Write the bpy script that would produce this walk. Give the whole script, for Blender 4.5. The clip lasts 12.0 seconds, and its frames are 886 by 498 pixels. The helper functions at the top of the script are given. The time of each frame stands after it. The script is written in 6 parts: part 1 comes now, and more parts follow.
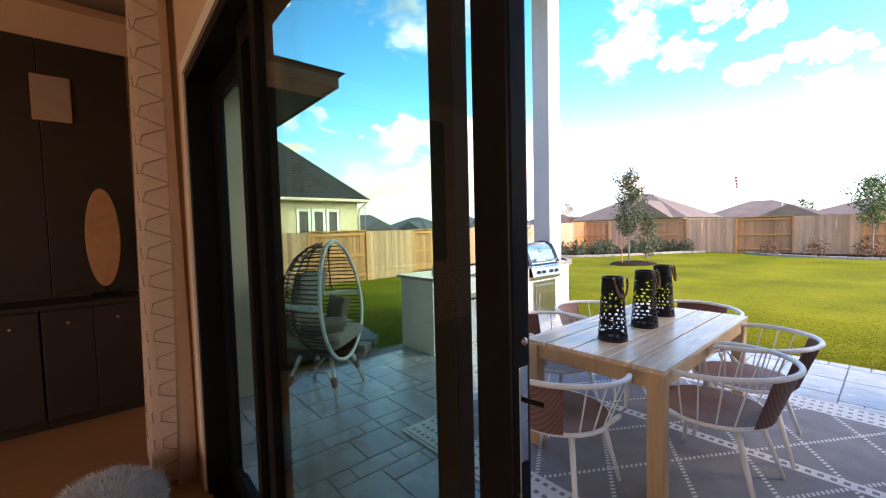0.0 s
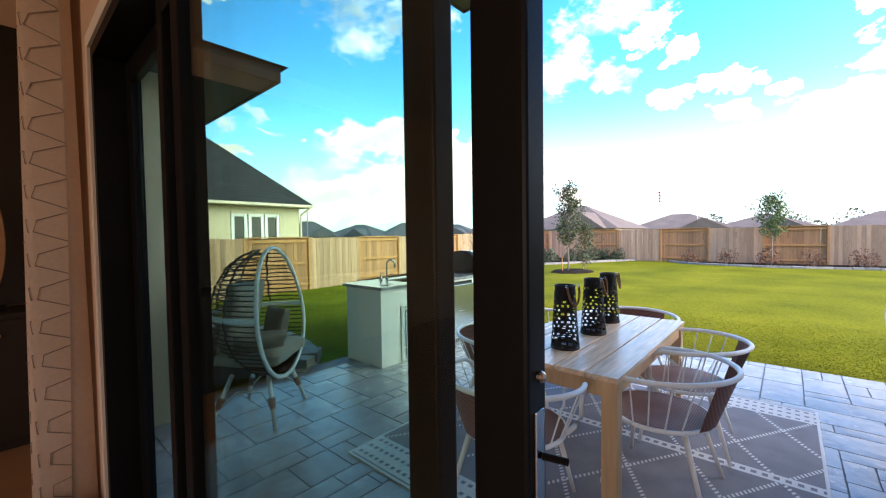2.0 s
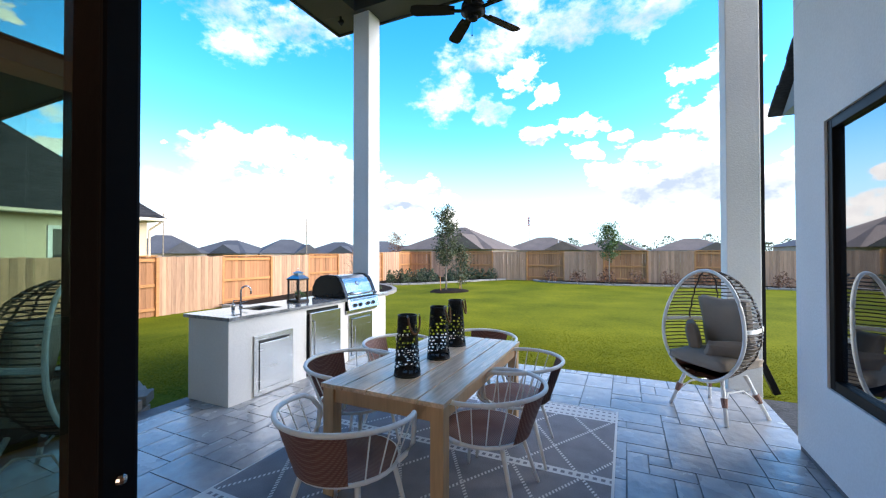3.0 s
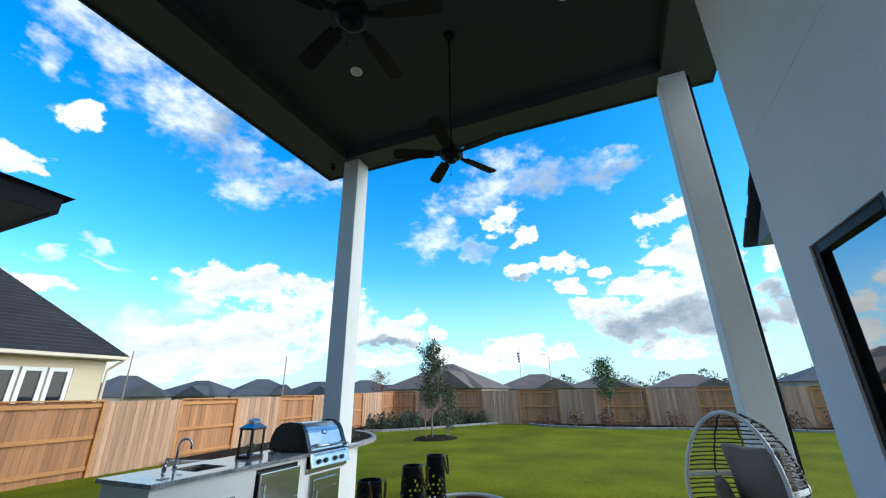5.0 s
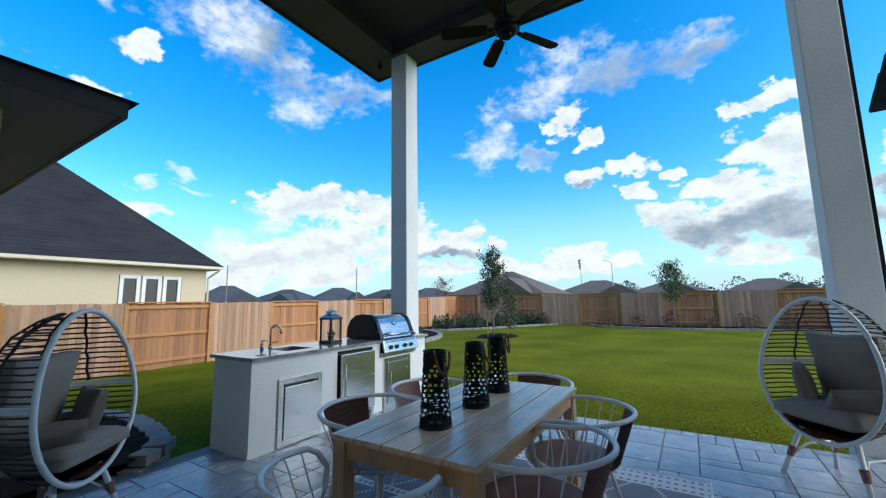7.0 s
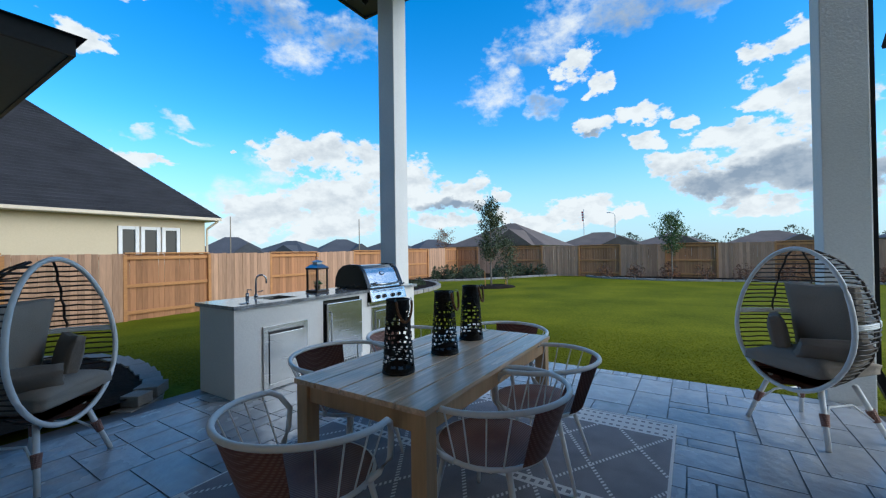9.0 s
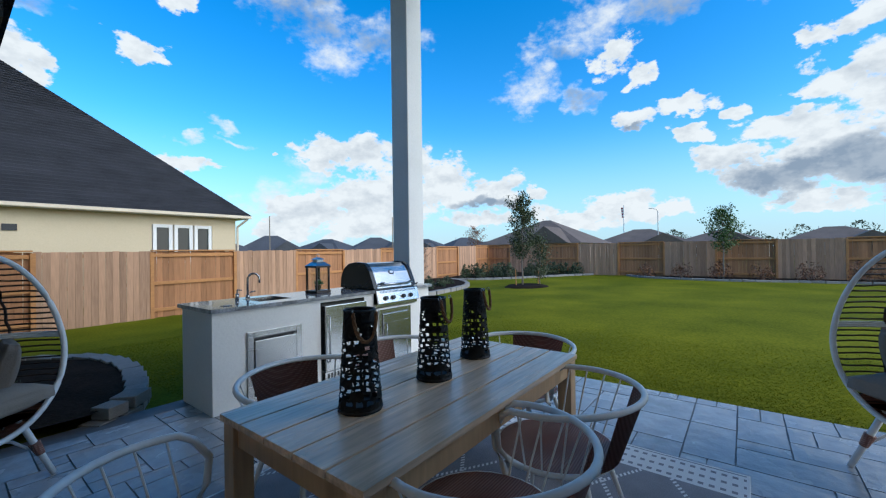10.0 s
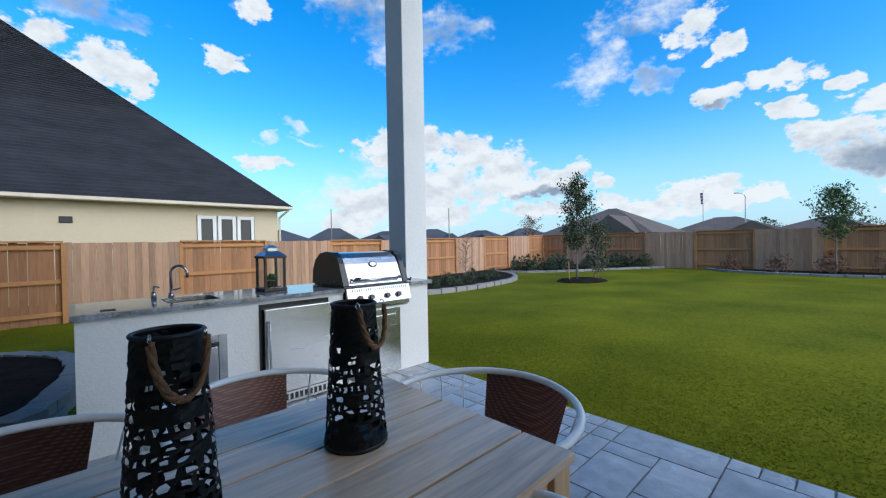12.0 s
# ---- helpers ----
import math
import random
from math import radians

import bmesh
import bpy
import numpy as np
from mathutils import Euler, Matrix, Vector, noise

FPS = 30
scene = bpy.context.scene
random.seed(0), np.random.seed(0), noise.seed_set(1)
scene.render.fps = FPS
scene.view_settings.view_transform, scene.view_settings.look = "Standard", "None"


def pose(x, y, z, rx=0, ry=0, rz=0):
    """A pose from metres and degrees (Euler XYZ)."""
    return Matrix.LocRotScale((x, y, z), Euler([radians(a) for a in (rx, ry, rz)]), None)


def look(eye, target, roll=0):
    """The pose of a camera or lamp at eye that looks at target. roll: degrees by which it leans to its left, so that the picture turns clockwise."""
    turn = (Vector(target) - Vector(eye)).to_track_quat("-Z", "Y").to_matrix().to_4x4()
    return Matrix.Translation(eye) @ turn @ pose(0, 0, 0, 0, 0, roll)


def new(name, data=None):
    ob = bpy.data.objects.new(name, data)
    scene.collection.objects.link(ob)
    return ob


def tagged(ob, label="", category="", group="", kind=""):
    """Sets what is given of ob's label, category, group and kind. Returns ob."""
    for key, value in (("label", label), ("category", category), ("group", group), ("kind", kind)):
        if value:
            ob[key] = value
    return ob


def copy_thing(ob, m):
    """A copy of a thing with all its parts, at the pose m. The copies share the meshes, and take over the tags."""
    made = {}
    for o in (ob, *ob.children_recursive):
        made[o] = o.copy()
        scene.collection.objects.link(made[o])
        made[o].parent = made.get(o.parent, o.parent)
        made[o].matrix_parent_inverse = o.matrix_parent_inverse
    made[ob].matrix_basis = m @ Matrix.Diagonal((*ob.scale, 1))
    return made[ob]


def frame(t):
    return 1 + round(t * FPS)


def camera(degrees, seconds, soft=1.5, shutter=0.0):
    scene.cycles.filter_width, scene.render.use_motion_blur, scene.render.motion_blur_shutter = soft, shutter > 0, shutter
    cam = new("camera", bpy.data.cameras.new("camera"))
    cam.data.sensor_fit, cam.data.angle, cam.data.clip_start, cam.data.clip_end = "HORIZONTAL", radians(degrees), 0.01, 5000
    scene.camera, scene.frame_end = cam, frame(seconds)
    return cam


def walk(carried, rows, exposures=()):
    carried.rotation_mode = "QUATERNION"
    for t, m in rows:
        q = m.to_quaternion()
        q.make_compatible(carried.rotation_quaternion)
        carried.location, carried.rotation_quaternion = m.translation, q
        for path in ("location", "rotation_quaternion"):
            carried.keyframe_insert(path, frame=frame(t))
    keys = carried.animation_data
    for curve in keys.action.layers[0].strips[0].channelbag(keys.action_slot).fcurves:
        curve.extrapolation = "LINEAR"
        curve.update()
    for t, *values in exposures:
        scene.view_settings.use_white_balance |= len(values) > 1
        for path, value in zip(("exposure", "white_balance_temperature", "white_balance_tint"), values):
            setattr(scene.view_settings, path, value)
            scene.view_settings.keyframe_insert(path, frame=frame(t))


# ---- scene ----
cam = camera(97.1, 12.0, soft=1.2)
PATH = [
    (0, (0.534, 0.365, 1.518), (1.835, 1.881, 1.417), -1.4),
    (0.5, (0.62, 0.437, 1.512), (1.943, 1.936, 1.436), -0.9),
    (1, (0.656, 0.518, 1.514), (1.996, 2.001, 1.433), -1.2),
    (1.5, (0.623, 0.503, 1.511), (1.991, 1.96, 1.443), -0.9),
    (2, (0.588, 0.487, 1.509), (2.087, 1.809, 1.444), -0.8),
    (2.5, (0.668, 0.344, 1.5), (2.397, 1.349, 1.473), -0.4),
    (2.7, (0.673, 0.255, 1.581), (2.459, 1.154, 1.543), -0.6),
    (4.3, (0.892, 0.149, 1.627), (2.704, 0.885, 2.045), -0.7),
    (4.5, (0.937, 0.181, 1.622), (2.725, 0.913, 2.135), -0.6),
    (5, (0.99, 0.26, 1.614), (2.717, 0.995, 2.307), -0.7),
    (5.5, (1.034, 0.28, 1.609), (2.712, 1.079, 2.349), -0.7),
    (6, (1.084, 0.304, 1.577), (2.749, 1.211, 2.215), -0.7),
    (6.5, (1.104, 0.327, 1.525), (2.777, 1.327, 1.972), -0.9),
    (7, (1.122, 0.314, 1.458), (2.805, 1.362, 1.721), -0.9),
    (7.2, (1.109, 0.288, 1.434), (2.79, 1.353, 1.63), -0.9),
    (9, (1.307, 0.154, 1.438), (2.993, 1.229, 1.456), -0.8),
    (9.5, (1.604, 0.268, 1.414), (3.258, 1.393, 1.428), -0.8),
    (10, (1.977, 0.299, 1.414), (3.563, 1.517, 1.425), -0.8),
    (10.5, (2.292, 0.385, 1.38), (3.802, 1.696, 1.385), -0.9),
    (11, (2.675, 0.501, 1.379), (4.137, 1.865, 1.377), -1.0),
    (11.5, (3.058, 0.509, 1.393), (4.482, 1.913, 1.384), -1.1),
    (12, (3.433, 0.599, 1.346), (4.813, 2.046, 1.319), -1.0),
]
EXPOSURES = [(0.0, 1.8, 7800, 24), (1.0, 1.85, 7700, 24), (2.0, 1.75, 7100, 20), (2.7, 1.45, 6700, 15), (4.3, 0.5, 6050, 1), (6.0, 0.42, 6000, 1), (7.0, 0.28, 5950, 2), (9.5, 0.12, 5880, 4), (12.0, 0.10, 5850, 6)]
walk(cam, [(t, look(eye, target, roll)) for t, eye, target, roll in PATH], EXPOSURES)

# ---------------------------------------------------------------- light
SUN_EL, SUN_AZ = 32.0, 171.0        # degrees; azimuth from +y, clockwise
sun = new("sun", bpy.data.lights.new("sun", "SUN"))
sun.data.energy, sun.data.angle, sun.data.color = 3.5, radians(72.0), (1.0, 0.90, 0.77)
_d = Vector((math.sin(radians(SUN_AZ)) * math.cos(radians(SUN_EL)), math.cos(radians(SUN_AZ)) * math.cos(radians(SUN_EL)), math.sin(radians(SUN_EL))))
sun.matrix_world = look(_d * 60, (0, 0, 0))


def build_world():
    w = bpy.data.worlds.new("sky")
    scene.world = w
    w.use_nodes = True
    t = w.node_tree
    t.nodes.clear()
    N, L = t.nodes.new, t.links.new
    sky = N("ShaderNodeTexSky")
    sky.sky_type, sky.sun_disc = "NISHITA", False
    sky.sun_elevation, sky.sun_rotation = radians(SUN_EL), radians(SUN_AZ)
    sky.air_density, sky.dust_density, sky.ozone_density = 1.0, 0.4, 2.5
    tc = N("ShaderNodeTexCoord")
    # saturate the clear blue a little
    hs = N("ShaderNodeHueSaturation")
    hs.inputs["Saturation"].default_value = 1.42
    hs.inputs["Value"].default_value = SKY_VALUE
    L(sky.outputs[0], hs.inputs["Color"])
    # pale haze towards the horizon
    sep = N("ShaderNodeSeparateXYZ")
    L(tc.outputs["Generated"], sep.inputs[0])
    low = N("ShaderNodeMapRange")
    low.interpolation_type = "SMOOTHSTEP"
    low.inputs["From Min"].default_value, low.inputs["From Max"].default_value = 0.0, 0.30
    low.inputs["To Min"].default_value, low.inputs["To Max"].default_value = 0.85, 0.0
    L(sep.outputs["Z"], low.inputs["Value"])
    haze = N("ShaderNodeMix")
    haze.data_type = "RGBA"
    haze.inputs["B"].default_value = (*[CLOUD_LIGHT * c for c in (0.50, 0.74, 0.92)], 1)
    L(low.outputs[0], haze.inputs["Factor"])
    L(hs.outputs[0], haze.inputs["A"])
    def m(op, a, b=None, c=None, clamp=False):
        n = N("ShaderNodeMath")
        n.operation, n.use_clamp = op, clamp
        for i, v in enumerate((a, b, c)):
            if v is None:
                continue
            if isinstance(v, (int, float)):
                n.inputs[i].default_value = v
            else:
                L(v, n.inputs[i])
        return n.outputs[0]

    def vec(op, a, b=None, c=None):
        n = N("ShaderNodeVectorMath")
        n.operation = op
        for i, v in enumerate((a, b, c)):
            if v is None:
                continue
            if isinstance(v, tuple):
                n.inputs[i].default_value = v
            else:
                L(v, n.inputs[i])
        return n

    def noise_of(vector, scale, detail, rough=0.5):
        n = N("ShaderNodeTexNoise")
        n.inputs["Scale"].default_value, n.inputs["Detail"].default_value, n.inputs["Roughness"].default_value = scale, detail, rough
        L(vector, n.inputs["Vector"])
        return n

    def ramp(value, a, b, c=0.0, d=1.0):
        n = N("ShaderNodeMapRange")
        n.interpolation_type = "SMOOTHSTEP"
        for k, v in zip(("From Min", "From Max", "To Min", "To Max"), (a, b, c, d)):
            n.inputs[k].default_value = v
        L(value, n.inputs["Value"])
        return n.outputs[0]

    # the sky's own plan: azimuth and elevation in degrees, ruffled by noise
    wide = vec("MULTIPLY", tc.outputs["Generated"], (1.0, 1.0, 1.6)).outputs[0]
    az = m("MULTIPLY", m("ARCTAN2", sep.outputs["Y"], sep.outputs["X"]), 57.29578)
    el = m("MULTIPLY", m("ARCSINE", sep.outputs["Z"]), 57.29578)
    plan = N("ShaderNodeCombineXYZ")
    L(az, plan.inputs[0])
    L(el, plan.inputs[1])
    ruffle = noise_of(wide, 11.0, 7.0, 0.55)
    bent = vec("MULTIPLY_ADD", vec("SUBTRACT", ruffle.outputs["Color"], (0.5, 0.5, 0.5)).outputs[0], (11.0, 7.0, 0.0), plan.outputs[0]).outputs[0]

    def nearest(clouds):
        """Squared distance to the nearest of the given clouds, in its own half-widths."""
        total = None
        for a, e, w, h in clouds:
            d = vec("MULTIPLY_ADD", bent, (1 / w, 1 / h, 0.0), (-a / w, -e / h, 0.0)).outputs[0]
            r2 = vec("DOT_PRODUCT", d, d).outputs["Value"]
            total = r2 if total is None else m("MINIMUM", total, r2)
        return total

    warp, puff, fine = noise_of(wide, 6.0, 5.0), noise_of(wide, 17.0, 8.0, 0.6), noise_of(wide, 60.0, 5.0, 0.6)
    n1 = m("SUBTRACT", warp.outputs["Fac"], 0.5)
    n2 = m("SUBTRACT", puff.outputs["Fac"], 0.5)
    n3 = m("SUBTRACT", fine.outputs["Fac"], 0.5)
    lumps = m("ADD", m("MULTIPLY_ADD", n2, 3.0, m("MULTIPLY", n1, 1.2)), m("MULTIPLY", n3, 1.3))
    heap = m("ADD", m("SUBTRACT", 1.12, m("MINIMUM", nearest(CUMULUS_NORTH + CUMULUS_EAST + FAR_CLOUDS), 3.0)), lumps)
    veil = m("ADD", m("SUBTRACT", 0.95, m("MINIMUM", nearest(WISPS), 3.0)), lumps)
    solid = ramp(heap, 0.0, 0.6)
    thin = ramp(veil, -0.2, 1.75, 0.0, 0.95)
    mask = m("MAXIMUM", solid, thin)
    # upper sides are lit, undersides and thick middles grey
    up = vec("ADD", wide, (-0.012, -0.012, 0.030)).outputs[0]
    rise = m("ADD", m("SUBTRACT", noise_of(up, 17.0, 4.0, 0.6).outputs["Fac"], puff.outputs["Fac"]), m("SUBTRACT", noise_of(up, 6.0, 4.0).outputs["Fac"], warp.outputs["Fac"]))
    under = m("MULTIPLY_ADD", rise, 2.6, 0.30, clamp=True)
    base = ramp(m("MULTIPLY_ADD", lumps, -0.35, nearest(GREY_BASES)), 1.7, 0.0)
    grey = m("ADD", m("MULTIPLY", under, ramp(heap, 0.2, 1.0, 0.15, 0.45)), m("MULTIPLY", base, 0.8), clamp=True)
    ccol = N("ShaderNodeMix")
    ccol.data_type = "RGBA"
    ccol.inputs["A"].default_value = (*[CLOUD_LIGHT * c for c in (1.0, 0.985, 0.97)], 1)
    ccol.inputs["B"].default_value = (*[CLOUD_LIGHT * c for c in (0.33, 0.395, 0.49)], 1)
    L(grey, ccol.inputs["Factor"])
    mix = N("ShaderNodeMix")
    mix.data_type = "RGBA"
    L(mask, mix.inputs["Factor"])
    L(haze.outputs["Result"], mix.inputs["A"])
    L(ccol.outputs["Result"], mix.inputs["B"])
    bg = N("ShaderNodeBackground")
    bg.inputs["Strength"].default_value = SKY_STRENGTH
    L(mix.outputs["Result"], bg.inputs["Color"])
    out = N("ShaderNodeOutputWorld")
    L(bg.outputs[0], out.inputs["Surface"])


SKY_STRENGTH, SKY_VALUE, CLOUD_LIGHT = 0.13, 1.85, 6.5
# clouds: azimuth from +x counter-clockwise, elevation, half-width, half-height, in degrees
CUMULUS_NORTH = [
    (70.7, 28.6, 2.2, 1.8), (75.5, 22.1, 2.6, 1.6), (83.5, 33.9, 1.5, 0.9), (70.1, 11.3, 2.9, 1.2), (60.0, 13.0, 0.6, 0.4), (53.7, 13.8, 3.9, 2.8),
    (48.6, 13.7, 4.5, 3.2), (43.0, 12.2, 4.7, 3.2), (37.3, 10.0, 5.7, 3.6), (30.7, 8.2, 4.9, 2.4), (24.2, 7.4, 1.5, 1.3), (46.5, 7.8, 8.1, 3.4),
    (56.0, 5.3, 6.4, 2.8), (60.0, 3.3, 3.5, 2.0), (49.1, 4.4, 8.4, 2.9), (92.0, 21.0, 3.2, 2.0), (87.3, 19.7, 3.7, 2.5), (84.2, 18.5, 2.0, 1.5),
]
CUMULUS_EAST = [
    (32.3, 4.7, 5.6, 1.2), (20.4, 4.5, 4.7, 1.7), (14.9, 5.1, 3.0, 1.8), (11.1, 5.9, 4.4, 1.9), (7.2, 4.8, 2.8, 1.3), (12.9, 24.9, 3.2, 2.3),
    (10.8, 21.7, 2.0, 1.3), (10.6, 16.3, 2.7, 1.7), (5.9, 17.2, 4.3, 1.1), (4.5, 13.9, 1.8, 1.0), (-0.3, 15.7, 1.9, 1.1), (-6.9, 21.0, 2.5, 1.5),
    (-10.4, 21.6, 2.5, 1.6), (-8.2, 17.0, 3.9, 1.7), (-11.6, 14.6, 3.8, 3.8), (-3.8, 13.2, 3.9, 1.4), (-8.1, 11.2, 5.4, 2.3), (1.9, 10.8, 3.3, 1.6),
    (-4.1, 8.4, 7.0, 2.6), (-10.3, 8.6, 4.5, 3.1), (-14.7, 7.1, 3.9, 2.9), (-7.4, 5.1, 4.8, 0.8), (-18.5, 13.5, 2.0, 1.7), (-19.3, 8.7, 2.3, 3.2),
]
WISPS = [
    (74.7, 38.8, 4.5, 3.1), (69.6, 36.5, 6.0, 4.0), (63.9, 34.3, 7.4, 4.1), (59.1, 32.2, 7.6, 3.7), (54.4, 30.0, 4.6, 3.9), (52.6, 25.4, 3.8, 2.6),
    (45.9, 28.3, 6.3, 2.7), (75.9, 33.4, 1.9, 1.6), (70.8, 14.5, 1.4, 0.5), (67.2, 15.9, 1.6, 0.6), (64.8, 14.5, 3.5, 0.6), (12.0, 32.6, 6.6, 2.4),
    (15.1, 28.7, 5.7, 3.3), (6.1, 29.1, 8.4, 2.9), (-2.8, 28.9, 5.9, 1.8), (20.7, 26.1, 4.5, 2.0), (24.7, 21.6, 4.0, 2.9), (17.8, 20.4, 2.7, 1.6),
    (56.1, 10.7, 3.6, 3.2), (61.2, 7.2, 4.7, 3.3), (87.7, 24.6, 6.5, 1.4), (71.0, 28.5, 2.7, 1.4), (44.5, 27.3, 4.9, 2.6),
]
GREY_BASES = [
    (-4.0, 8.0, 6.4, 2.0), (-10.2, 8.3, 4.0, 2.5), (-15.2, 7.0, 3.9, 2.3), (-19.3, 8.7, 2.3, 2.4), (4.1, 28.5, 7.0, 2.2), (-2.8, 28.6, 5.5, 1.2),
    (32.4, 6.8, 4.8, 0.9), (20.8, 24.9, 2.7, 1.5), (10.8, 15.1, 1.5, 0.6), (45.9, 28.1, 4.2, 1.4), (55.7, 33.0, 3.1, 2.1),
    (18.1, 20.4, 1.9, 1.0), (87.2, 24.8, 5.6, 0.9), (57.4, 29.5, 6.3, 1.8),
]
# and the rest of the sky, much the same
_r = random.Random(8)
FAR_CLOUDS = [(_r.choice((-1, 1)) * _r.uniform(100, 175) - 5, _r.uniform(6, 48), _r.uniform(6, 14), _r.uniform(3, 6)) for _ in range(14)]
build_world()


# ---------------------------------------------------------------- materials
def material(name, colour, rough=0.6, metal=0.0, vary=0.15, scale=20.0, large=1.5, bump=0.15, per_object=0.0, per_island=0.0, second=None, stretch=(1, 1, 1), coat=0.0, spec=0.5, ior=1.5):
    """A surface with grain and broad variation, both in object space, at the size of the real thing."""
    mt = bpy.data.materials.new(name)
    mt.use_nodes = True
    t = mt.node_tree
    N, L = t.nodes.new, t.links.new
    b = t.nodes["Principled BSDF"]
    b.inputs["Roughness"].default_value, b.inputs["Metallic"].default_value = rough, metal
    b.inputs["Coat Weight"].default_value, b.inputs["Specular IOR Level"].default_value = coat, spec
    b.inputs["IOR"].default_value = ior
    tc = N("ShaderNodeTexCoord")
    geo = N("ShaderNodeNewGeometry")
    mp = N("ShaderNodeMapping")
    mp.inputs["Scale"].default_value = stretch
    info = N("ShaderNodeObjectInfo")
    if per_object:
        L(tc.outputs["Object"], mp.inputs["Vector"])
        sh = N("ShaderNodeVectorMath")
        sh.operation = "SCALE"
        sh.inputs[0].default_value = (37, 53, 71)
        L(info.outputs["Random"], sh.inputs["Scale"])
        L(sh.outputs[0], mp.inputs["Location"])
    else:
        L(geo.outputs["Position"], mp.inputs["Vector"])
    fine, broad = N("ShaderNodeTexNoise"), N("ShaderNodeTexNoise")
    fine.inputs["Scale"].default_value, fine.inputs["Detail"].default_value = scale, 8
    broad.inputs["Scale"].default_value, broad.inputs["Detail"].default_value = large, 5
    for n in (fine, broad):
        L(mp.outputs[0], n.inputs["Vector"])
    add = N("ShaderNodeMath")
    add.operation = "ADD"
    L(fine.outputs["Fac"], add.inputs[0])
    L(broad.outputs["Fac"], add.inputs[1])
    last = add.outputs[0]
    for amount, src in ((per_object, info.outputs["Random"]), (per_island, geo.outputs["Random Per Island"])):
        if amount:
            k = N("ShaderNodeMath")
            k.operation = "MULTIPLY_ADD"
            L(src, k.inputs[0])
            k.inputs[1].default_value = amount
            L(last, k.inputs[2])
            last = k.outputs[0]
    span = N("ShaderNodeMapRange")
    top = 1.35 + per_object + per_island
    span.inputs["From Min"].default_value, span.inputs["From Max"].default_value = 0.65, top
    L(last, span.inputs["Value"])
    mix = N("ShaderNodeMix")
    mix.data_type = "RGBA"
    lo = [max(0, c * (1 - vary)) for c in colour]
    hi = second or [min(1, c * (1 + vary)) for c in colour]
    mix.inputs["A"].default_value, mix.inputs["B"].default_value = (*lo, 1), (*hi, 1)
    L(span.outputs[0], mix.inputs["Factor"])
    L(mix.outputs["Result"], b.inputs["Base Color"])
    rr = N("ShaderNodeMapRange")
    rr.inputs["To Min"].default_value, rr.inputs["To Max"].default_value = max(0.01, rough - min(0.09, rough * 0.5)), min(1, rough + min(0.09, rough * 0.5))
    L(broad.outputs["Fac"], rr.inputs["Value"])
    L(rr.outputs[0], b.inputs["Roughness"])
    if bump:
        bp = N("ShaderNodeBump")
        bp.inputs["Strength"].default_value, bp.inputs["Distance"].default_value = bump, 0.01
        L(fine.outputs["Fac"], bp.inputs["Height"])
        L(bp.outputs[0], b.inputs["Normal"])
    return mt


def glass_material(name, tint=(0.93, 0.97, 0.95), rough=0.0):
    """Thin clear glass that mirrors more at a grazing angle."""
    mt = bpy.data.materials.new(name)
    mt.use_nodes = True
    t = mt.node_tree
    N, L = t.nodes.new, t.links.new
    t.nodes.remove(t.nodes["Principled BSDF"])
    tr, gl, lw, mx = N("ShaderNodeBsdfTransparent"), N("ShaderNodeBsdfGlossy"), N("ShaderNodeLayerWeight"), N("ShaderNodeMixShader")
    tr.inputs["Color"].default_value = (*tint, 1)
    gl.inputs["Roughness"].default_value = rough
    pw, ml = N("ShaderNodeMath"), N("ShaderNodeMath")
    pw.operation, ml.operation = "POWER", "MULTIPLY_ADD"
    pw.inputs[1].default_value, ml.inputs[1].default_value, ml.inputs[2].default_value = 4.0, 0.55, 0.035
    L(lw.outputs["Facing"], pw.inputs[0])
    L(pw.outputs[0], ml.inputs[0])
    L(ml.outputs[0], mx.inputs[0])
    L(tr.outputs[0], mx.inputs[1])
    L(gl.outputs[0], mx.inputs[2])
    L(mx.outputs[0], t.nodes["Material Output"].inputs["Surface"])
    return mt


STUCCO = material("stucco", (0.78, 0.77, 0.75), 0.9, vary=0.07, scale=60, large=1.2, bump=0.35)
WHITE_STUCCO = material("white painted stucco", (0.76, 0.74, 0.70), 0.85, vary=0.05, scale=60, large=1.2, bump=0.3)
CREAM = material("cream stucco", (0.58, 0.475, 0.315), 0.9, vary=0.06, scale=30, large=0.6, bump=0.3)
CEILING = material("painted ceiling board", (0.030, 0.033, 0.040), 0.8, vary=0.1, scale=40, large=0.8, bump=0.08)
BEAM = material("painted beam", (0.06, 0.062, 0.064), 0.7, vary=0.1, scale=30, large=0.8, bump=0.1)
FASCIA = material("dark fascia", (0.03, 0.03, 0.032), 0.6, vary=0.2, scale=30, bump=0.05)
SOFFIT = material("soffit board", (0.10, 0.10, 0.10), 0.7, vary=0.1, scale=30, bump=0.05)
CONCRETE = material("slab concrete", (0.13, 0.135, 0.145), 0.6, vary=0.25, scale=14, large=1.2, bump=0.3)
PAVER = material("stamped stone paver", (0.35, 0.36, 0.375), 0.26, vary=0.34, scale=9, large=2.5, bump=0.85, per_object=0.35)
LAWN = material("lawn soil and thatch", (0.094, 0.130, 0.006), 0.95, vary=0.42, scale=26.0, large=0.55, bump=0.10, second=(0.195, 0.188, 0.012), spec=0.03)
CEDAR = material("cedar picket", (0.37, 0.175, 0.078), 0.85, vary=0.42, scale=9, large=1.4, bump=0.25, per_object=0.9, stretch=(4, 4, 0.35))
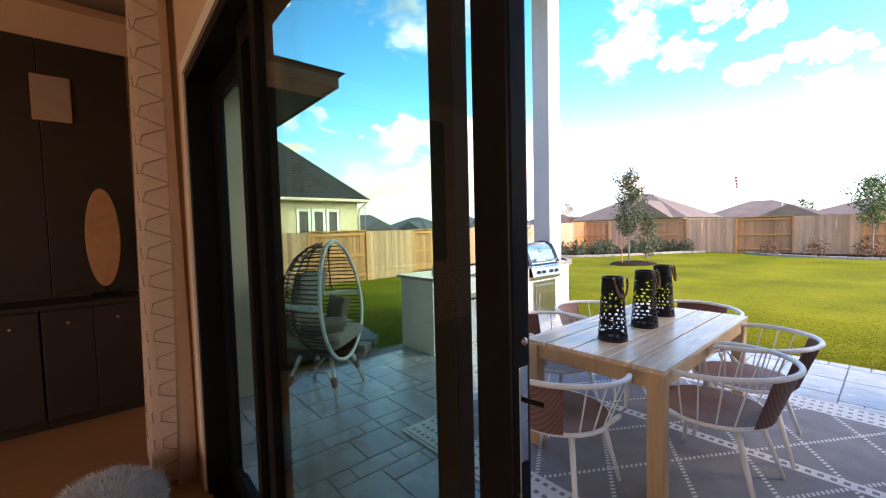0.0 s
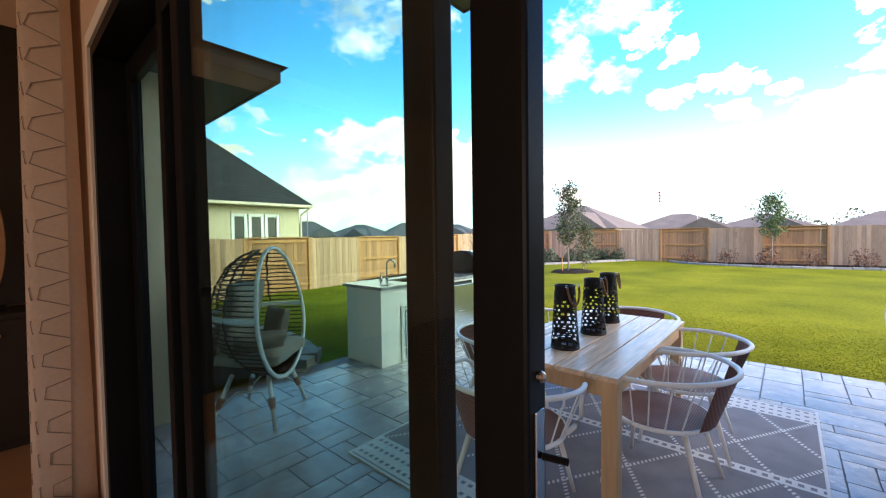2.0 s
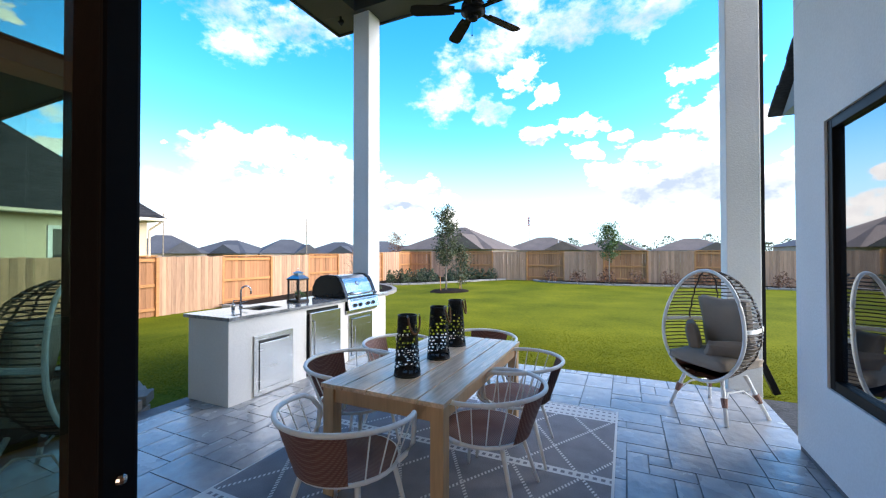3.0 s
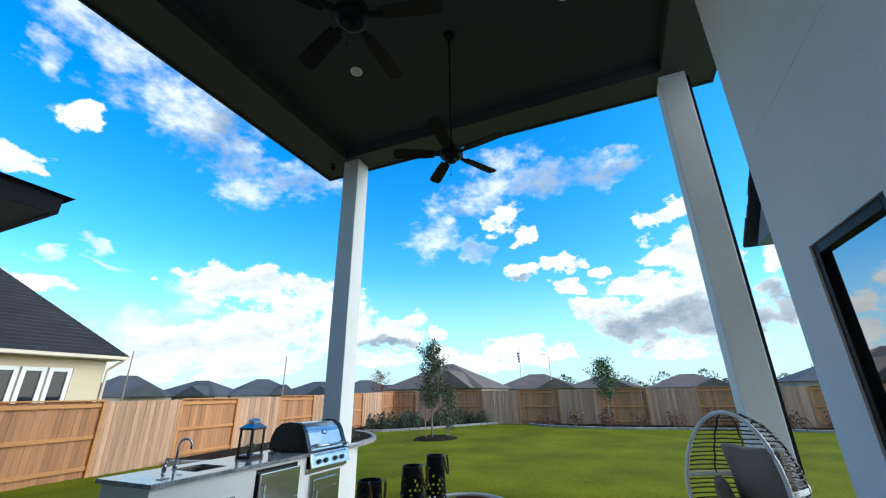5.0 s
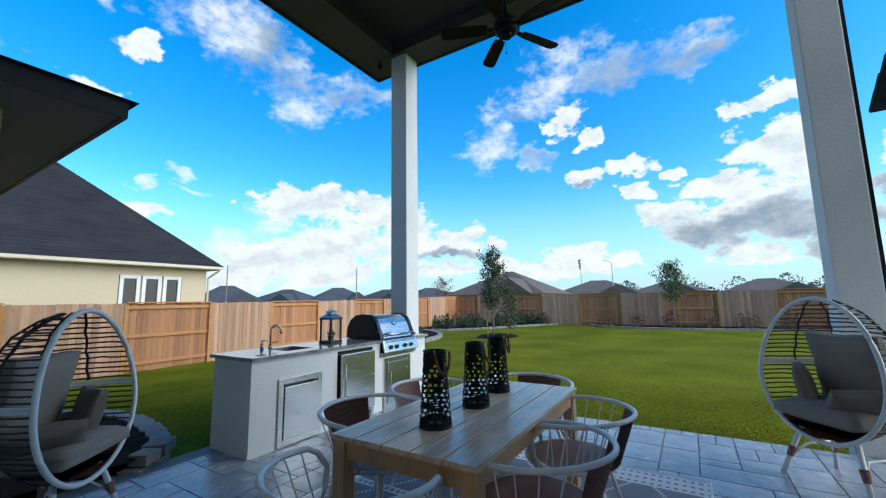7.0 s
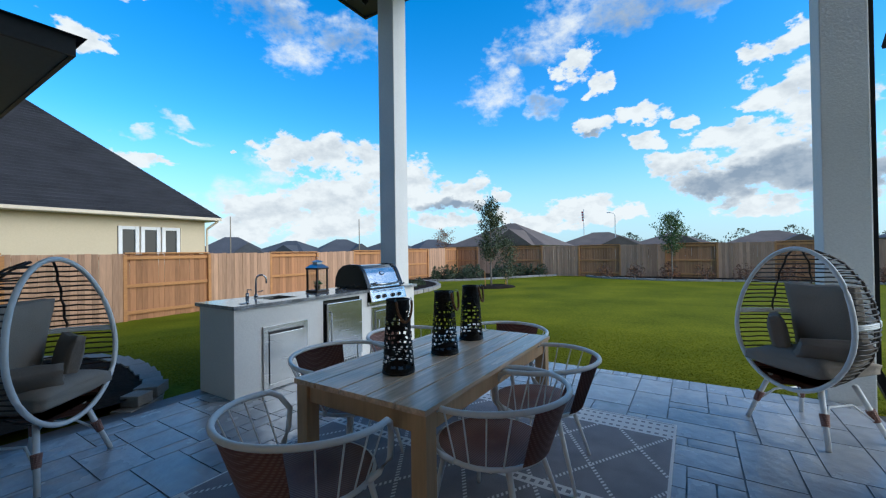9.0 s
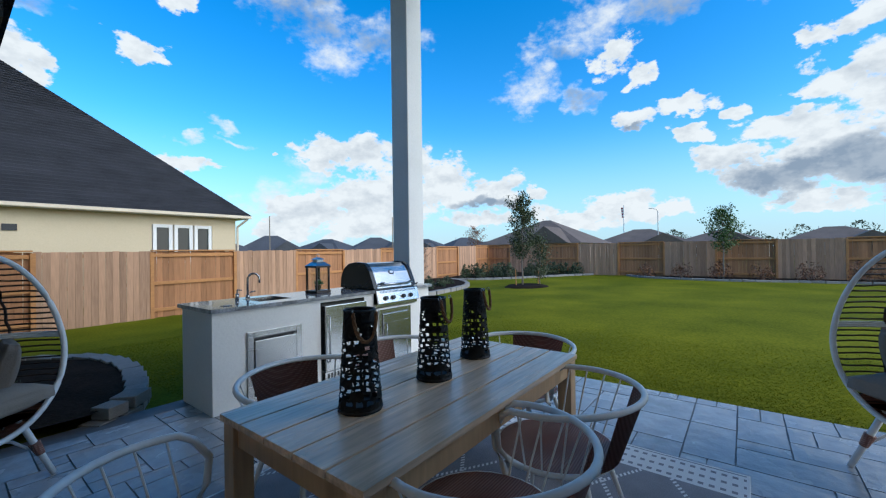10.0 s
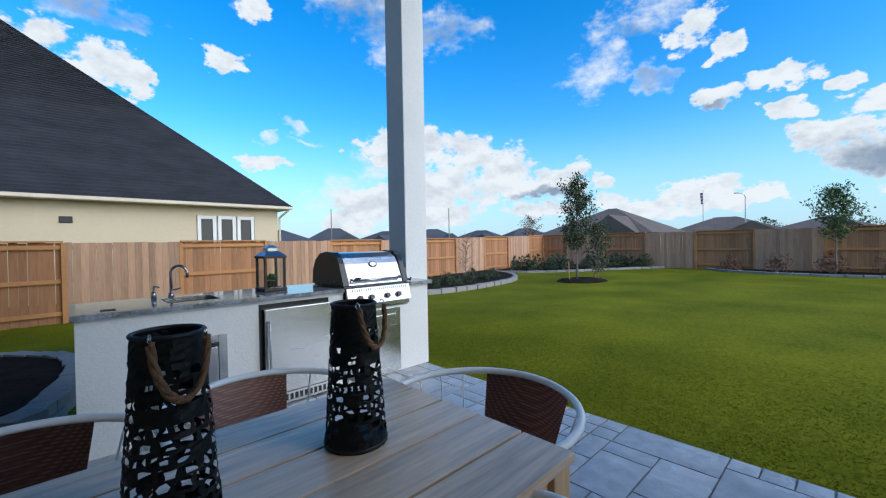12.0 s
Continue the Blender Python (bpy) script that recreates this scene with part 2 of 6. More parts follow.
CEDAR_PALE = material("weathered pale cedar picket", (0.43, 0.255, 0.155), 0.88, vary=0.45, scale=9, large=1.4, bump=0.25, per_object=0.7, stretch=(4, 4, 0.35))
CEDAR_PALE_FAR = material("weathered pale cedar boards", (0.43, 0.255, 0.155), 0.88, vary=0.45, scale=9, large=1.4, bump=0.2, per_island=0.7, stretch=(4, 4, 0.35))
CEDAR_FAR = material("cedar boards", (0.37, 0.175, 0.078), 0.85, vary=0.40, scale=9, large=1.4, bump=0.2, per_island=0.6, stretch=(4, 4, 0.35))
RAIL = material("fresh cedar rail", (0.46, 0.215, 0.075), 0.8, vary=0.18, scale=12, large=1.0, bump=0.15, stretch=(1, 1, 3))
SHINGLE = material("charcoal shingle", (0.05, 0.05, 0.056), 0.95, vary=0.45, scale=26, large=1.0, bump=0.6, stretch=(1, 1, 3))
SHINGLE_BROWN = material("brown shingle", (0.125, 0.095, 0.078), 0.95, vary=0.3, scale=8, large=0.5, bump=0.4)
DARK_FRAME = material("black door aluminium", (0.006, 0.006, 0.007), 0.45, vary=0.2, scale=60, bump=0.03, spec=0.12)
GLASS = glass_material("clear glass", (0.82, 0.92, 0.86))
SOLAR_GLASS = material("mirrored window pane", (0.012, 0.016, 0.02), 0.02, vary=0.1, scale=3, bump=0.0, ior=5.0)
WINDOW_GLASS = material("dark window pane", (0.012, 0.016, 0.02), 0.03, vary=0.1, scale=3, bump=0.0, ior=1.45, spec=0.35)
WHITE_TRIM = material("white trim paint", (0.72, 0.70, 0.66), 0.5, vary=0.05, scale=30, bump=0.04)
INNER_WALL = material("warm interior paint", (0.55, 0.40, 0.30), 0.85, vary=0.05, scale=60, bump=0.1)
INNER_DARK = material("dark stained panel", (0.014, 0.011, 0.010), 0.5, vary=0.2, scale=12, bump=0.08, stretch=(1, 1, 6))
INNER_FLOOR = material("oak floor plank", (0.30, 0.18, 0.10), 0.45, vary=0.2, scale=14, large=1.2, bump=0.1, per_object=0.4, stretch=(1, 8, 1))
OAK = material("pale acacia plank", (0.68, 0.49, 0.33), 0.26, vary=0.48, scale=13, large=2.6, bump=0.2, per_object=0.25, stretch=(0.35, 4, 4), spec=0.5)
OAK_LEG = material("pale acacia post", (0.56, 0.36, 0.19), 0.5, vary=0.25, scale=11, large=1.6, bump=0.12, per_object=0.3, stretch=(4, 4, 0.35))


# ---------------------------------------------------------------- mesh helpers
def box(bm, x0, x1, y0, y1, z0, z1, bevel=0.0, m=None):
    """A box between two corners, its edges rounded by bevel; m moves it."""
    made = bmesh.ops.create_cube(bm, size=1.0)["verts"]
    for v in made:
        v.co = Vector(((x0 + x1) / 2 + v.co.x * (x1 - x0), (y0 + y1) / 2 + v.co.y * (y1 - y0), (z0 + z1) / 2 + v.co.z * (z1 - z0)))
    if m is not None:
        bmesh.ops.transform(bm, matrix=m, verts=made)
    if bevel:
        edges = list({e for v in made for e in v.link_edges})
        bmesh.ops.bevel(bm, geom=edges, offset=bevel, segments=2, affect="EDGES", profile=0.6)


def rod(bm, a, b, r0, r1=None, sides=10):
    """A round bar from a to b, tapering from r0 to r1."""
    a, b = Vector(a), Vector(b)
    r1 = r0 if r1 is None else r1
    q = (b - a).to_track_quat("Z", "Y")
    m = Matrix.Translation((a + b) / 2) @ q.to_matrix().to_4x4()
    bmesh.ops.create_cone(bm, cap_ends=True, segments=sides, radius1=r0, radius2=r1, depth=(b - a).length, matrix=m)


def tube(bm, points, r, sides=8, closed=False):
    """A round bar along a line of points."""
    pts = [Vector(p) for p in points]
    n = len(pts)
    rings = []
    for i, p in enumerate(pts):
        before = pts[i - 1] if (i > 0 or closed) else p
        after = pts[(i + 1) % n] if (i < n - 1 or closed) else p
        d = (after - before).normalized()
        ref = Vector((0, 0, 1)) if abs(d.z) < 0.9 else Vector((1, 0, 0))
        u = d.cross(ref).normalized()
        w = d.cross(u).normalized()
        rr = r[i] if isinstance(r, (list, tuple)) else r
        rings.append([bm.verts.new(p + (u * math.cos(2 * math.pi * k / sides) + w * math.sin(2 * math.pi * k / sides)) * rr) for k in range(sides)])
    for i in range(n if closed else n - 1):
        a, b = rings[i], rings[(i + 1) % n]
        # match the seam
        s = min(range(sides), key=lambda k: (a[0].co - b[k].co).length) if closed and i == n - 1 else 0
        for k in range(sides):
            bm.faces.new((a[k], a[(k + 1) % sides], b[(k + 1 + s) % sides], b[(k + s) % sides]))
    if not closed:
        bm.faces.new(rings[0][::-1])
        bm.faces.new(rings[-1])


def poly(bm, pts):
    return bm.faces.new([bm.verts.new(p) for p in pts])


def prism(bm, outline, z0, z1):
    """An upright solid over an outline in x and y."""
    a = [bm.verts.new((x, y, z0)) for x, y in outline]
    b = [bm.verts.new((x, y, z1)) for x, y in outline]
    n = len(a)
    for i in range(n):
        bm.faces.new((a[i], a[(i + 1) % n], b[(i + 1) % n], b[i]))
    bm.faces.new(a[::-1])
    bm.faces.new(b)


def mesh_of(name, bm, mat, smooth=False):
    bmesh.ops.recalc_face_normals(bm, faces=bm.faces)
    me = bpy.data.meshes.new(name)
    bm.to_mesh(me)
    bm.free()
    me.materials.append(mat)
    if smooth:
        for p in me.polygons:
            p.use_smooth = True
    return me


def part(name, bm, mat, parent=None, label="", smooth=False):
    ob = new(name, mesh_of(name, bm, mat, smooth))
    if parent is not None:
        ob.parent = parent
    if label:
        tagged(ob, label)
    return ob


def boxes(name, mat, parent, *dims, bevel=0.0, label=""):
    bm = bmesh.new()
    for d in dims:
        box(bm, *d, bevel=bevel)
    return part(name, bm, mat, parent, label)


def structure(name, mat, label, category, *dims, bevel=0.0):
    return tagged(boxes(name, mat, None, *dims, bevel=bevel), label, category, kind="structure")


def thing(name, label, category, group="", m=None):
    e = new(name)
    e.empty_display_size = 0.1
    if m is not None:
        e.matrix_basis = m
    return tagged(e, label, category, group)


# ---------------------------------------------------------------- the large structure
IN_Z = 0.18                  # inner floor above the patio
DOOR_Y0, DOOR_Y1 = -0.95, 2.70
HEAD = 2.32


def ground_z(x, y):
    left = min(1.0, max(0.0, (y - 5.0) / 6.0))
    return -0.09 - 0.22 * left * min(1.0, max(0.0, (24 - x) / 12.0))


def build_ground():
    bm = bmesh.new()
    xs = [-400, -150, -60, -30, -15] + [-10 + i for i in range(0, 41)] + [35, 45, 60, 100, 200, 400, 800]
    ys = [-800, -400, -200, -100, -50, -30, -20, -15] + [-10 + i for i in range(0, 30)] + [22, 26, 35, 60, 100, 200, 400, 800]
    grid = [[bm.verts.new((x, y, ground_z(x, y))) for y in ys] for x in xs]
    for i in range(len(xs) - 1):
        for j in range(len(ys) - 1):
            bm.faces.new((grid[i][j], grid[i + 1][j], grid[i + 1][j + 1], grid[i][j + 1]))
    tagged(part("ground", bm, LAWN, None, smooth=True), "green lawn ground with dry yellowish patches", "lawn", kind="structure")


build_ground()
structure("patio_slab", CONCRETE, "grey stamped concrete patio slab under a covered porch", "patio", (1.02, 6.36, -1.16, 4.70, -0.3, -0.012))
# house walls round the porch
structure("wall_west", STUCCO, "pale stucco house wall beside the sliding doors", "wall",
          (0.88, 1.02, DOOR_Y1, 4.9, -0.3, 6.6), (0.88, 1.02, DOOR_Y0, DOOR_Y1, HEAD, 6.6), (0.88, 1.02, -1.29, DOOR_Y0, -0.3, 6.6), (0.88, 1.02, DOOR_Y0, DOOR_Y1, -0.3, IN_Z - 0.03))
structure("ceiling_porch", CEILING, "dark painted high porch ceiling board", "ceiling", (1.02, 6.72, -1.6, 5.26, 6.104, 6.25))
structure("floor", INNER_FLOOR, "brown floor inside the room", "floor", (-5.0, 0.88, -3.0, 4.65, IN_Z - 0.2, IN_Z))
structure("ceiling_room", INNER_WALL, "warm painted room ceiling", "ceiling", (-5.2, 0.88, -3.2, 4.85, 3.3, 3.45))
structure("wall_room_back", INNER_WALL, "warm painted wall inside the room", "wall", (-5.2, -5.0, -3.2, -1.5, 0, 3.3), (-5.2, -5.0, 1.5, 4.85, 0, 3.3), (-5.2, -5.0, -1.5, 1.5, 0, 0.8), (-5.2, -5.0, -1.5, 1.5, 2.6, 3.3))
# added fill lamp to brighten the room, set in an unseen back wall opening
window_light = new("window_light", bpy.data.lights.new("window_light", "AREA"))
window_light.data.shape, window_light.data.size, window_light.data.size_y = "RECTANGLE", 3.0, 1.8
window_light.data.energy, window_light.data.color = 33.0, (1.0, 0.72, 0.50)
window_light.matrix_world = look((-5.05, 0, 1.7), (0, 0, 1.7))
structure("wall_room_side", INNER_WALL, "warm painted wall inside the room", "wall", (-5.0, 0.88, -3.2, -3.0, 0, 3.3))
structure("wall_room_north", INNER_WALL, "warm painted wall inside the room", "wall", (-5.0, 0.86, 4.65, 4.85, 0, 3.3))
# porch beams and columns
COL1, COL2, CW = (6.325, 4.275), (6.36, -1.225), 0.335


def porch_beams():
    z0, z1 = 5.90, 6.10
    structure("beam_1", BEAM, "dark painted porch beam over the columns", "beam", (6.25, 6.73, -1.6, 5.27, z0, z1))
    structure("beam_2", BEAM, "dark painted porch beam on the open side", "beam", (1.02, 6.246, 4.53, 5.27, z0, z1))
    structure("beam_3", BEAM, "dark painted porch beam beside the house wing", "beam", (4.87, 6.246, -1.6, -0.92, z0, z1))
    structure("trim_porch", FASCIA, "dark fascia board round the porch roof", "trim", (6.732, 6.77, -1.64, 5.31, z0 - 0.03, 6.38), (1.02, 6.73, 5.272, 5.31, z0 - 0.03, 6.38), (4.87, 6.73, -1.64, -1.602, z0 - 0.03, 6.38))
    structure("roof_porch", SHINGLE, "dark porch roof edge", "roof", (0.5, 6.86, -1.7, 5.4, 6.39, 6.55))


porch_beams()
for i, (cx, cy) in enumerate((COL1, COL2)):
    structure("column_%d" % (i + 1), STUCCO, "tall square pale stucco porch column", "column", (cx, cx + CW, cy, cy + CW, -0.3, 5.897), bevel=0.012)

# house wing that closes the porch on its south side
WY, WX = -1.07, 4.85
W_Z0, W_Z1 = 0.66, 2.535


def wing():
    wins = ((3.435, 4.32), (2.38, 3.263))
    structure("wall_south", STUCCO, "pale stucco wall of the house wing beside the porch", "wall",
              (1.03, 2.38, WY - 0.22, WY, 0.051, 6.25), (3.263, 3.435, WY - 0.22, WY, 0.051, 6.25), (4.32, WX, WY - 0.22, WY, 0.051, 6.25),
              *[(a, b, WY - 0.22, WY, 0.051, W_Z0) for a, b in wins], *[(a, b, WY - 0.22, WY, W_Z1, 6.25) for a, b in wins])
    structure("wall_south_end", STUCCO, "pale stucco end wall of the house wing", "wall", (WX - 0.2, WX, -6.0, WY - 0.221, -0.1, 6.25))
    structure("wall_south_top", FASCIA, "dark roof edge over the house wing", "roof", (0.5, WX + 0.3, -6.0, WY - 0.6, 6.26, 6.36))
    structure("baseboard", CONCRETE, "grey concrete footing strip under the stucco wall", "footing", (1.03, WX - 0.015, WY - 0.2, WY - 0.012, -0.29, 0.05))
    for k, (a, b) in enumerate(wins):
        win = tagged(new("window_%d" % (k + 1)), "dark framed window mirroring the sky, set in the stucco wall", "window", kind="structure")
        bm = bmesh.new()
        for q in ((a, a + 0.07, W_Z0, W_Z1), (b - 0.07, b, W_Z0, W_Z1), (a + 0.07, b - 0.07, W_Z0, W_Z0 + 0.07), (a + 0.07, b - 0.07, W_Z1 - 0.07, W_Z1)):
            box(bm, q[0], q[1], WY - 0.14, WY - 0.015, q[2], q[3], 0.006)
        part("window_frame", bm, DARK_FRAME, win)
        boxes("pane", SOLAR_GLASS, win, (a + 0.07, b - 0.07, WY - 0.06, WY - 0.05, W_Z0 + 0.07, W_Z1 - 0.07))
    # stucco joint
    structure("trim_joint", STUCCO, "thin control joint in the stucco", "joint", (1.03, WX - 0.004, WY + 0.0005, WY + 0.003, 3.6, 3.606))


wing()


# sliding doors: three panels, the outer two pushed back
def door_panel(name, label, x0, x1, y0, y1, lock=False, sw=0.075):
    d = tagged(new(name), label, "sliding door", kind="structure")
    z0, z1 = IN_Z + 0.02, HEAD - 0.05
    for nm, dims in (("stile", (x0, x1, y0, y0 + sw, z0, z1)), ("stile", (x0, x1, y1 - sw, y1, z0, z1)),
                     ("rail", (x0, x1, y0 + sw, y1 - sw, z0, z0 + 0.11)), ("rail", (x0, x1, y0 + sw, y1 - sw, z1 - 0.09, z1))):
        boxes(nm, DARK_FRAME, d, dims, bevel=0.004)
    xm = (x0 + x1) / 2
    p = boxes("pane", GLASS, d, (xm - 0.003, xm + 0.003, y0 + sw - 0.005, y1 - sw + 0.005, z0 + 0.1, z1 - 0.08))
    p.visible_shadow = False
    if lock:
        bm = bmesh.new()
        box(bm, xm - 0.0075, xm + 0.0075, y0 - 0.003, y0, 1.10, 1.355, 0.001)
        lk = part("lock_plate", bm, STEEL, d, "brushed steel lock plate")
        bm = bmesh.new()
        bmesh.ops.create_uvsphere(bm, u_segments=10, v_segments=6, radius=0.0055, matrix=pose(xm, y0 - 0.003, 1.385))
        part("knob", bm, STEEL, lk)
        bm = bmesh.new()
        rod(bm, (xm, y0 - 0.004, 1.315), (xm + 0.010, y0 - 0.024, 1.312), 0.0032)
        part("latch", bm, DARK_FRAME, lk)
        bm = bmesh.new()
        box(bm, xm - 0.005, xm + 0.005, y0 - 0.0045, y0 - 0.0032, 1.15, 1.24)
        part("keyhole", bm, DARK_FRAME, lk)
    return d


STEEL = material("brushed steel", (0.50, 0.495, 0.485), 0.24, metal=1.0, vary=0.06, scale=50, large=2, bump=0.05, stretch=(1, 1, 20))
door_panel("door_1", "black framed glass sliding door pushed back", 0.880, 0.914, 0.651, 1.62, True, 0.058)
door_panel("door_2", "black framed glass sliding door pushed back", 0.926, 0.962, 0.797, 1.94, False, 0.052)
door_panel("door_3", "fixed black framed glass door panel", 0.975, 1.007, 1.79, DOOR_Y1 - 0.05)
structure("door_frame", DARK_FRAME, "black aluminium sliding door frame", "door frame",
          (0.868, 1.03, DOOR_Y1 - 0.048, DOOR_Y1 + 0.0, IN_Z + 0.0, HEAD), (0.868, 1.03, DOOR_Y0, DOOR_Y0 + 0.05, IN_Z, HEAD),
          (0.868, 1.03, DOOR_Y0 + 0.05, DOOR_Y1 - 0.05, HEAD - 0.045, HEAD), (0.885, 1.06, DOOR_Y0, DOOR_Y1, IN_Z - 0.028, IN_Z + 0.012))
structure("trim", WHITE_TRIM, "pale painted trim round the sliding doors", "trim",
          (0.858, 0.878, DOOR_Y1 + 0.002, DOOR_Y1 + 0.05, IN_Z + 0.001, HEAD + 0.06), (0.858, 0.878, DOOR_Y0, DOOR_Y1 + 0.002, HEAD + 0.002, HEAD + 0.06))
structure("wall_room_east", INNER_WALL, "warm painted wall beside the sliding doors", "wall",
          (0.86, 0.879, DOOR_Y1 + 0.052, 4.65, IN_Z, 3.3), (0.86, 0.879, DOOR_Y0, DOOR_Y1 + 0.052, HEAD + 0.062, 3.3), (0.86, 0.879, -3.0, DOOR_Y0, IN_Z, 3.3))


# low wing of the house to the north, of which the eave corner shows
def low_wing():
    structure("wall_north", CREAM, "cream stucco wall of the low house wing", "wall", (1.03, 1.7, 4.32, 4.5, -0.3, 2.86), (1.52, 1.7, 4.5, 14.0, -0.3, 2.86))
    ex, ey, z = 2.235, 3.77, 2.885
    r = tagged(new("roof_wing"), "dark shingled hip roof with a deep eave", "roof", kind="structure")
    boxes("soffit", SOFFIT, r, (1.03, ex - 0.03, ey + 0.03, 14.0, z - 0.03, z))
    boxes("fascia", FASCIA, r, (1.03, ex, ey, ey + 0.03, z - 0.04, z + 0.10), (ex - 0.03, ex, ey + 0.03, 14.0, z - 0.04, z + 0.10))
    bm = bmesh.new()
    k = 0.42
    a = poly(bm, [(1.03, ey - 0.05, z + 0.09), (ex + 0.05, ey - 0.05, z + 0.09), (ex + 0.05 - 3, ey + 2.95, z + 0.09 + 3 * k), (1.03 - 3, ey + 2.95, z + 0.09 + 3 * k)])
    poly(bm, [(ex + 0.05, ey - 0.05, z + 0.09), (ex + 0.05, 14, z + 0.09), (ex - 2.95, 14, z + 0.09 + 3 * k), (ex - 2.95, ey + 2.95, z + 0.09 + 3 * k)])
    bmesh.ops.solidify(bm, geom=bm.faces[:], thickness=0.05)
    part("shingles", bm, SHINGLE, r)


low_wing()


# lower roof at the end of the wing
def south_eave():
    r = tagged(new("roof_south"), "small gable roof with dark shingles at the wing's end", "roof", kind="structure")
    x0, x1, y0, y1, z, h = WX + 0.003, 5.92, -1.30, -5.0, 3.06, 0.80
    bm = bmesh.new()
    a = [bm.verts.new((x, y0, zz)) for x, zz in ((x0, z), (x1, z), (x0, z + h))]
    b = [bm.verts.new((x, y1, zz)) for x, zz in ((x0, z), (x1, z), (x0, z + h))]
    bm.faces.new(a)
    bm.faces.new(b[::-1])
    for i in range(3):
        bm.faces.new((a[i], b[i], b[(i + 1) % 3], a[(i + 1) % 3]))
    part("gable", bm, material("blue grey siding", (0.24, 0.30, 0.34), 0.7, vary=0.1, scale=30), r)
    n = 9
    for i in range(n):
        f = i / n
        bm = bmesh.new()
        xa, xb = x1 + 0.1 - f * (x1 + 0.1 - x0), x1 + 0.1 - (i + 1.15) / n * (x1 + 0.1 - x0)
        za = z + 0.01 + f * (h + 0.06)
        zb = z + 0.01 + (i + 1.15) / n * (h + 0.06)
        m = pose((xa + max(x0 + 0.02, xb)) / 2, 0, (za + zb) / 2 + 0.03, 0, math.degrees(math.atan2(h, x1 - x0)), 0)
        box(bm, -0.1, 0.1, y1, y0 + 0.07 + random.uniform(0, 0.03), -0.02, 0.02, 0.0, m)
        part("shingle", bm, SHINGLE, r)


south_eave()


# ---------------------------------------------------------------- fences
FENCE_N = ((-9.0, 12.15), (25.5, 14.4))
FENCE_E = ((25.5, 14.4), (25.5, -30.0))


def build_fence(name, label, a, b, phase, near):
    a, b = Vector((*a, 0)), Vector((*b, 0))
    length = (b - a).length
    d = (b - a).normalized()
    side = Vector((d.y, -d.x, 0))            # towards the lawn
    f = thing(name, label, "fence")
    turn = Matrix(((d.x, side.x, 0, 0), (d.y, side.y, 0, 0), (0, 0, 1, 0), (0, 0, 0, 1)))
    bm = bmesh.new()
    box(bm, -0.069, 0.069, -0.009, 0.009, 0, 1.83, 0.003)
    near_mesh = mesh_of("picket", bm, CEDAR)
    pale_mesh = near_mesh.copy()
    pale_mesh.materials[0] = CEDAR_PALE
    rest, rest_pale = bmesh.new(), bmesh.new()
    step, panel = 0.142, 2.272
    count = 0
    for i in range(int(length / step)):
        s = (i + 0.5) * step
        p = a + d * s
        k = int((s + phase) / panel)
        railed = k % 2 == 0
        off = -0.055 if railed else 0.02
        q = p + side * off
        z = ground_z(p.x, p.y) + random.uniform(-0.012, 0.012)
        m = Matrix.Translation((q.x, q.y, z)) @ turn @ pose(0, 0, 0, random.uniform(-0.3, 0.3), random.uniform(-0.25, 0.25), 0)
        if near[0] < p.x < near[1] and near[2] < p.y < near[3] and count < 290:
            o = new("picket", near_mesh if railed else pale_mesh)
            o.parent, o.matrix_basis = f, m
            count += 1
        else:
            box(rest if railed else rest_pale, -0.069, 0.069, -0.009, 0.009, 0, 1.83, 0, m)
    for run, mat in ((rest, CEDAR_FAR), (rest_pale, CEDAR_PALE_FAR)):
        part("board_run", run, mat, f)["kind"] = "stuff"
    for k in range(-1, int((length + phase) / panel) + 1):
        s0, s1 = k * panel - phase, (k + 1) * panel - phase
        if s1 < 0.1 or s0 > length - 0.1:
            continue
        s0, s1 = max(0, s0), min(length, s1)
        p = a + d * s0
        z = ground_z(p.x, p.y)
        m = Matrix.Translation((p.x, p.y, z)) @ turn
        railed = k % 2 == 0
        w = s1 - s0
        bm = bmesh.new()
        box(bm, -0.045, 0.045, -0.045, 0.045, -0.05, 1.80, 0.004, m)
        part("post", bm, RAIL, f)
        for h in (0.22, 0.95, 1.72):
            bm = bmesh.new()
            y0, y1 = (-0.045, 0.0) if railed else (-0.03, 0.009)
            box(bm, 0.046, w - 0.046, y0, y1, h - 0.045, h + 0.045, 0.004, m)
            part("rail", bm, RAIL, f)
        if railed:
            bm = bmesh.new()
            box(bm, 0.0, w, -0.075, 0.03, 1.832, 1.868, 0.004, m)
            part("cap", bm, RAIL, f)


build_fence("fence", "weathered cedar board fence with orange rails behind the lawn", *FENCE_N, 3.55, (-3, 30, 5, 20))
build_fence("fence", "tall cedar board fence at the back of the lawn", *FENCE_E, 0.6, (20, 30, 4, 15))


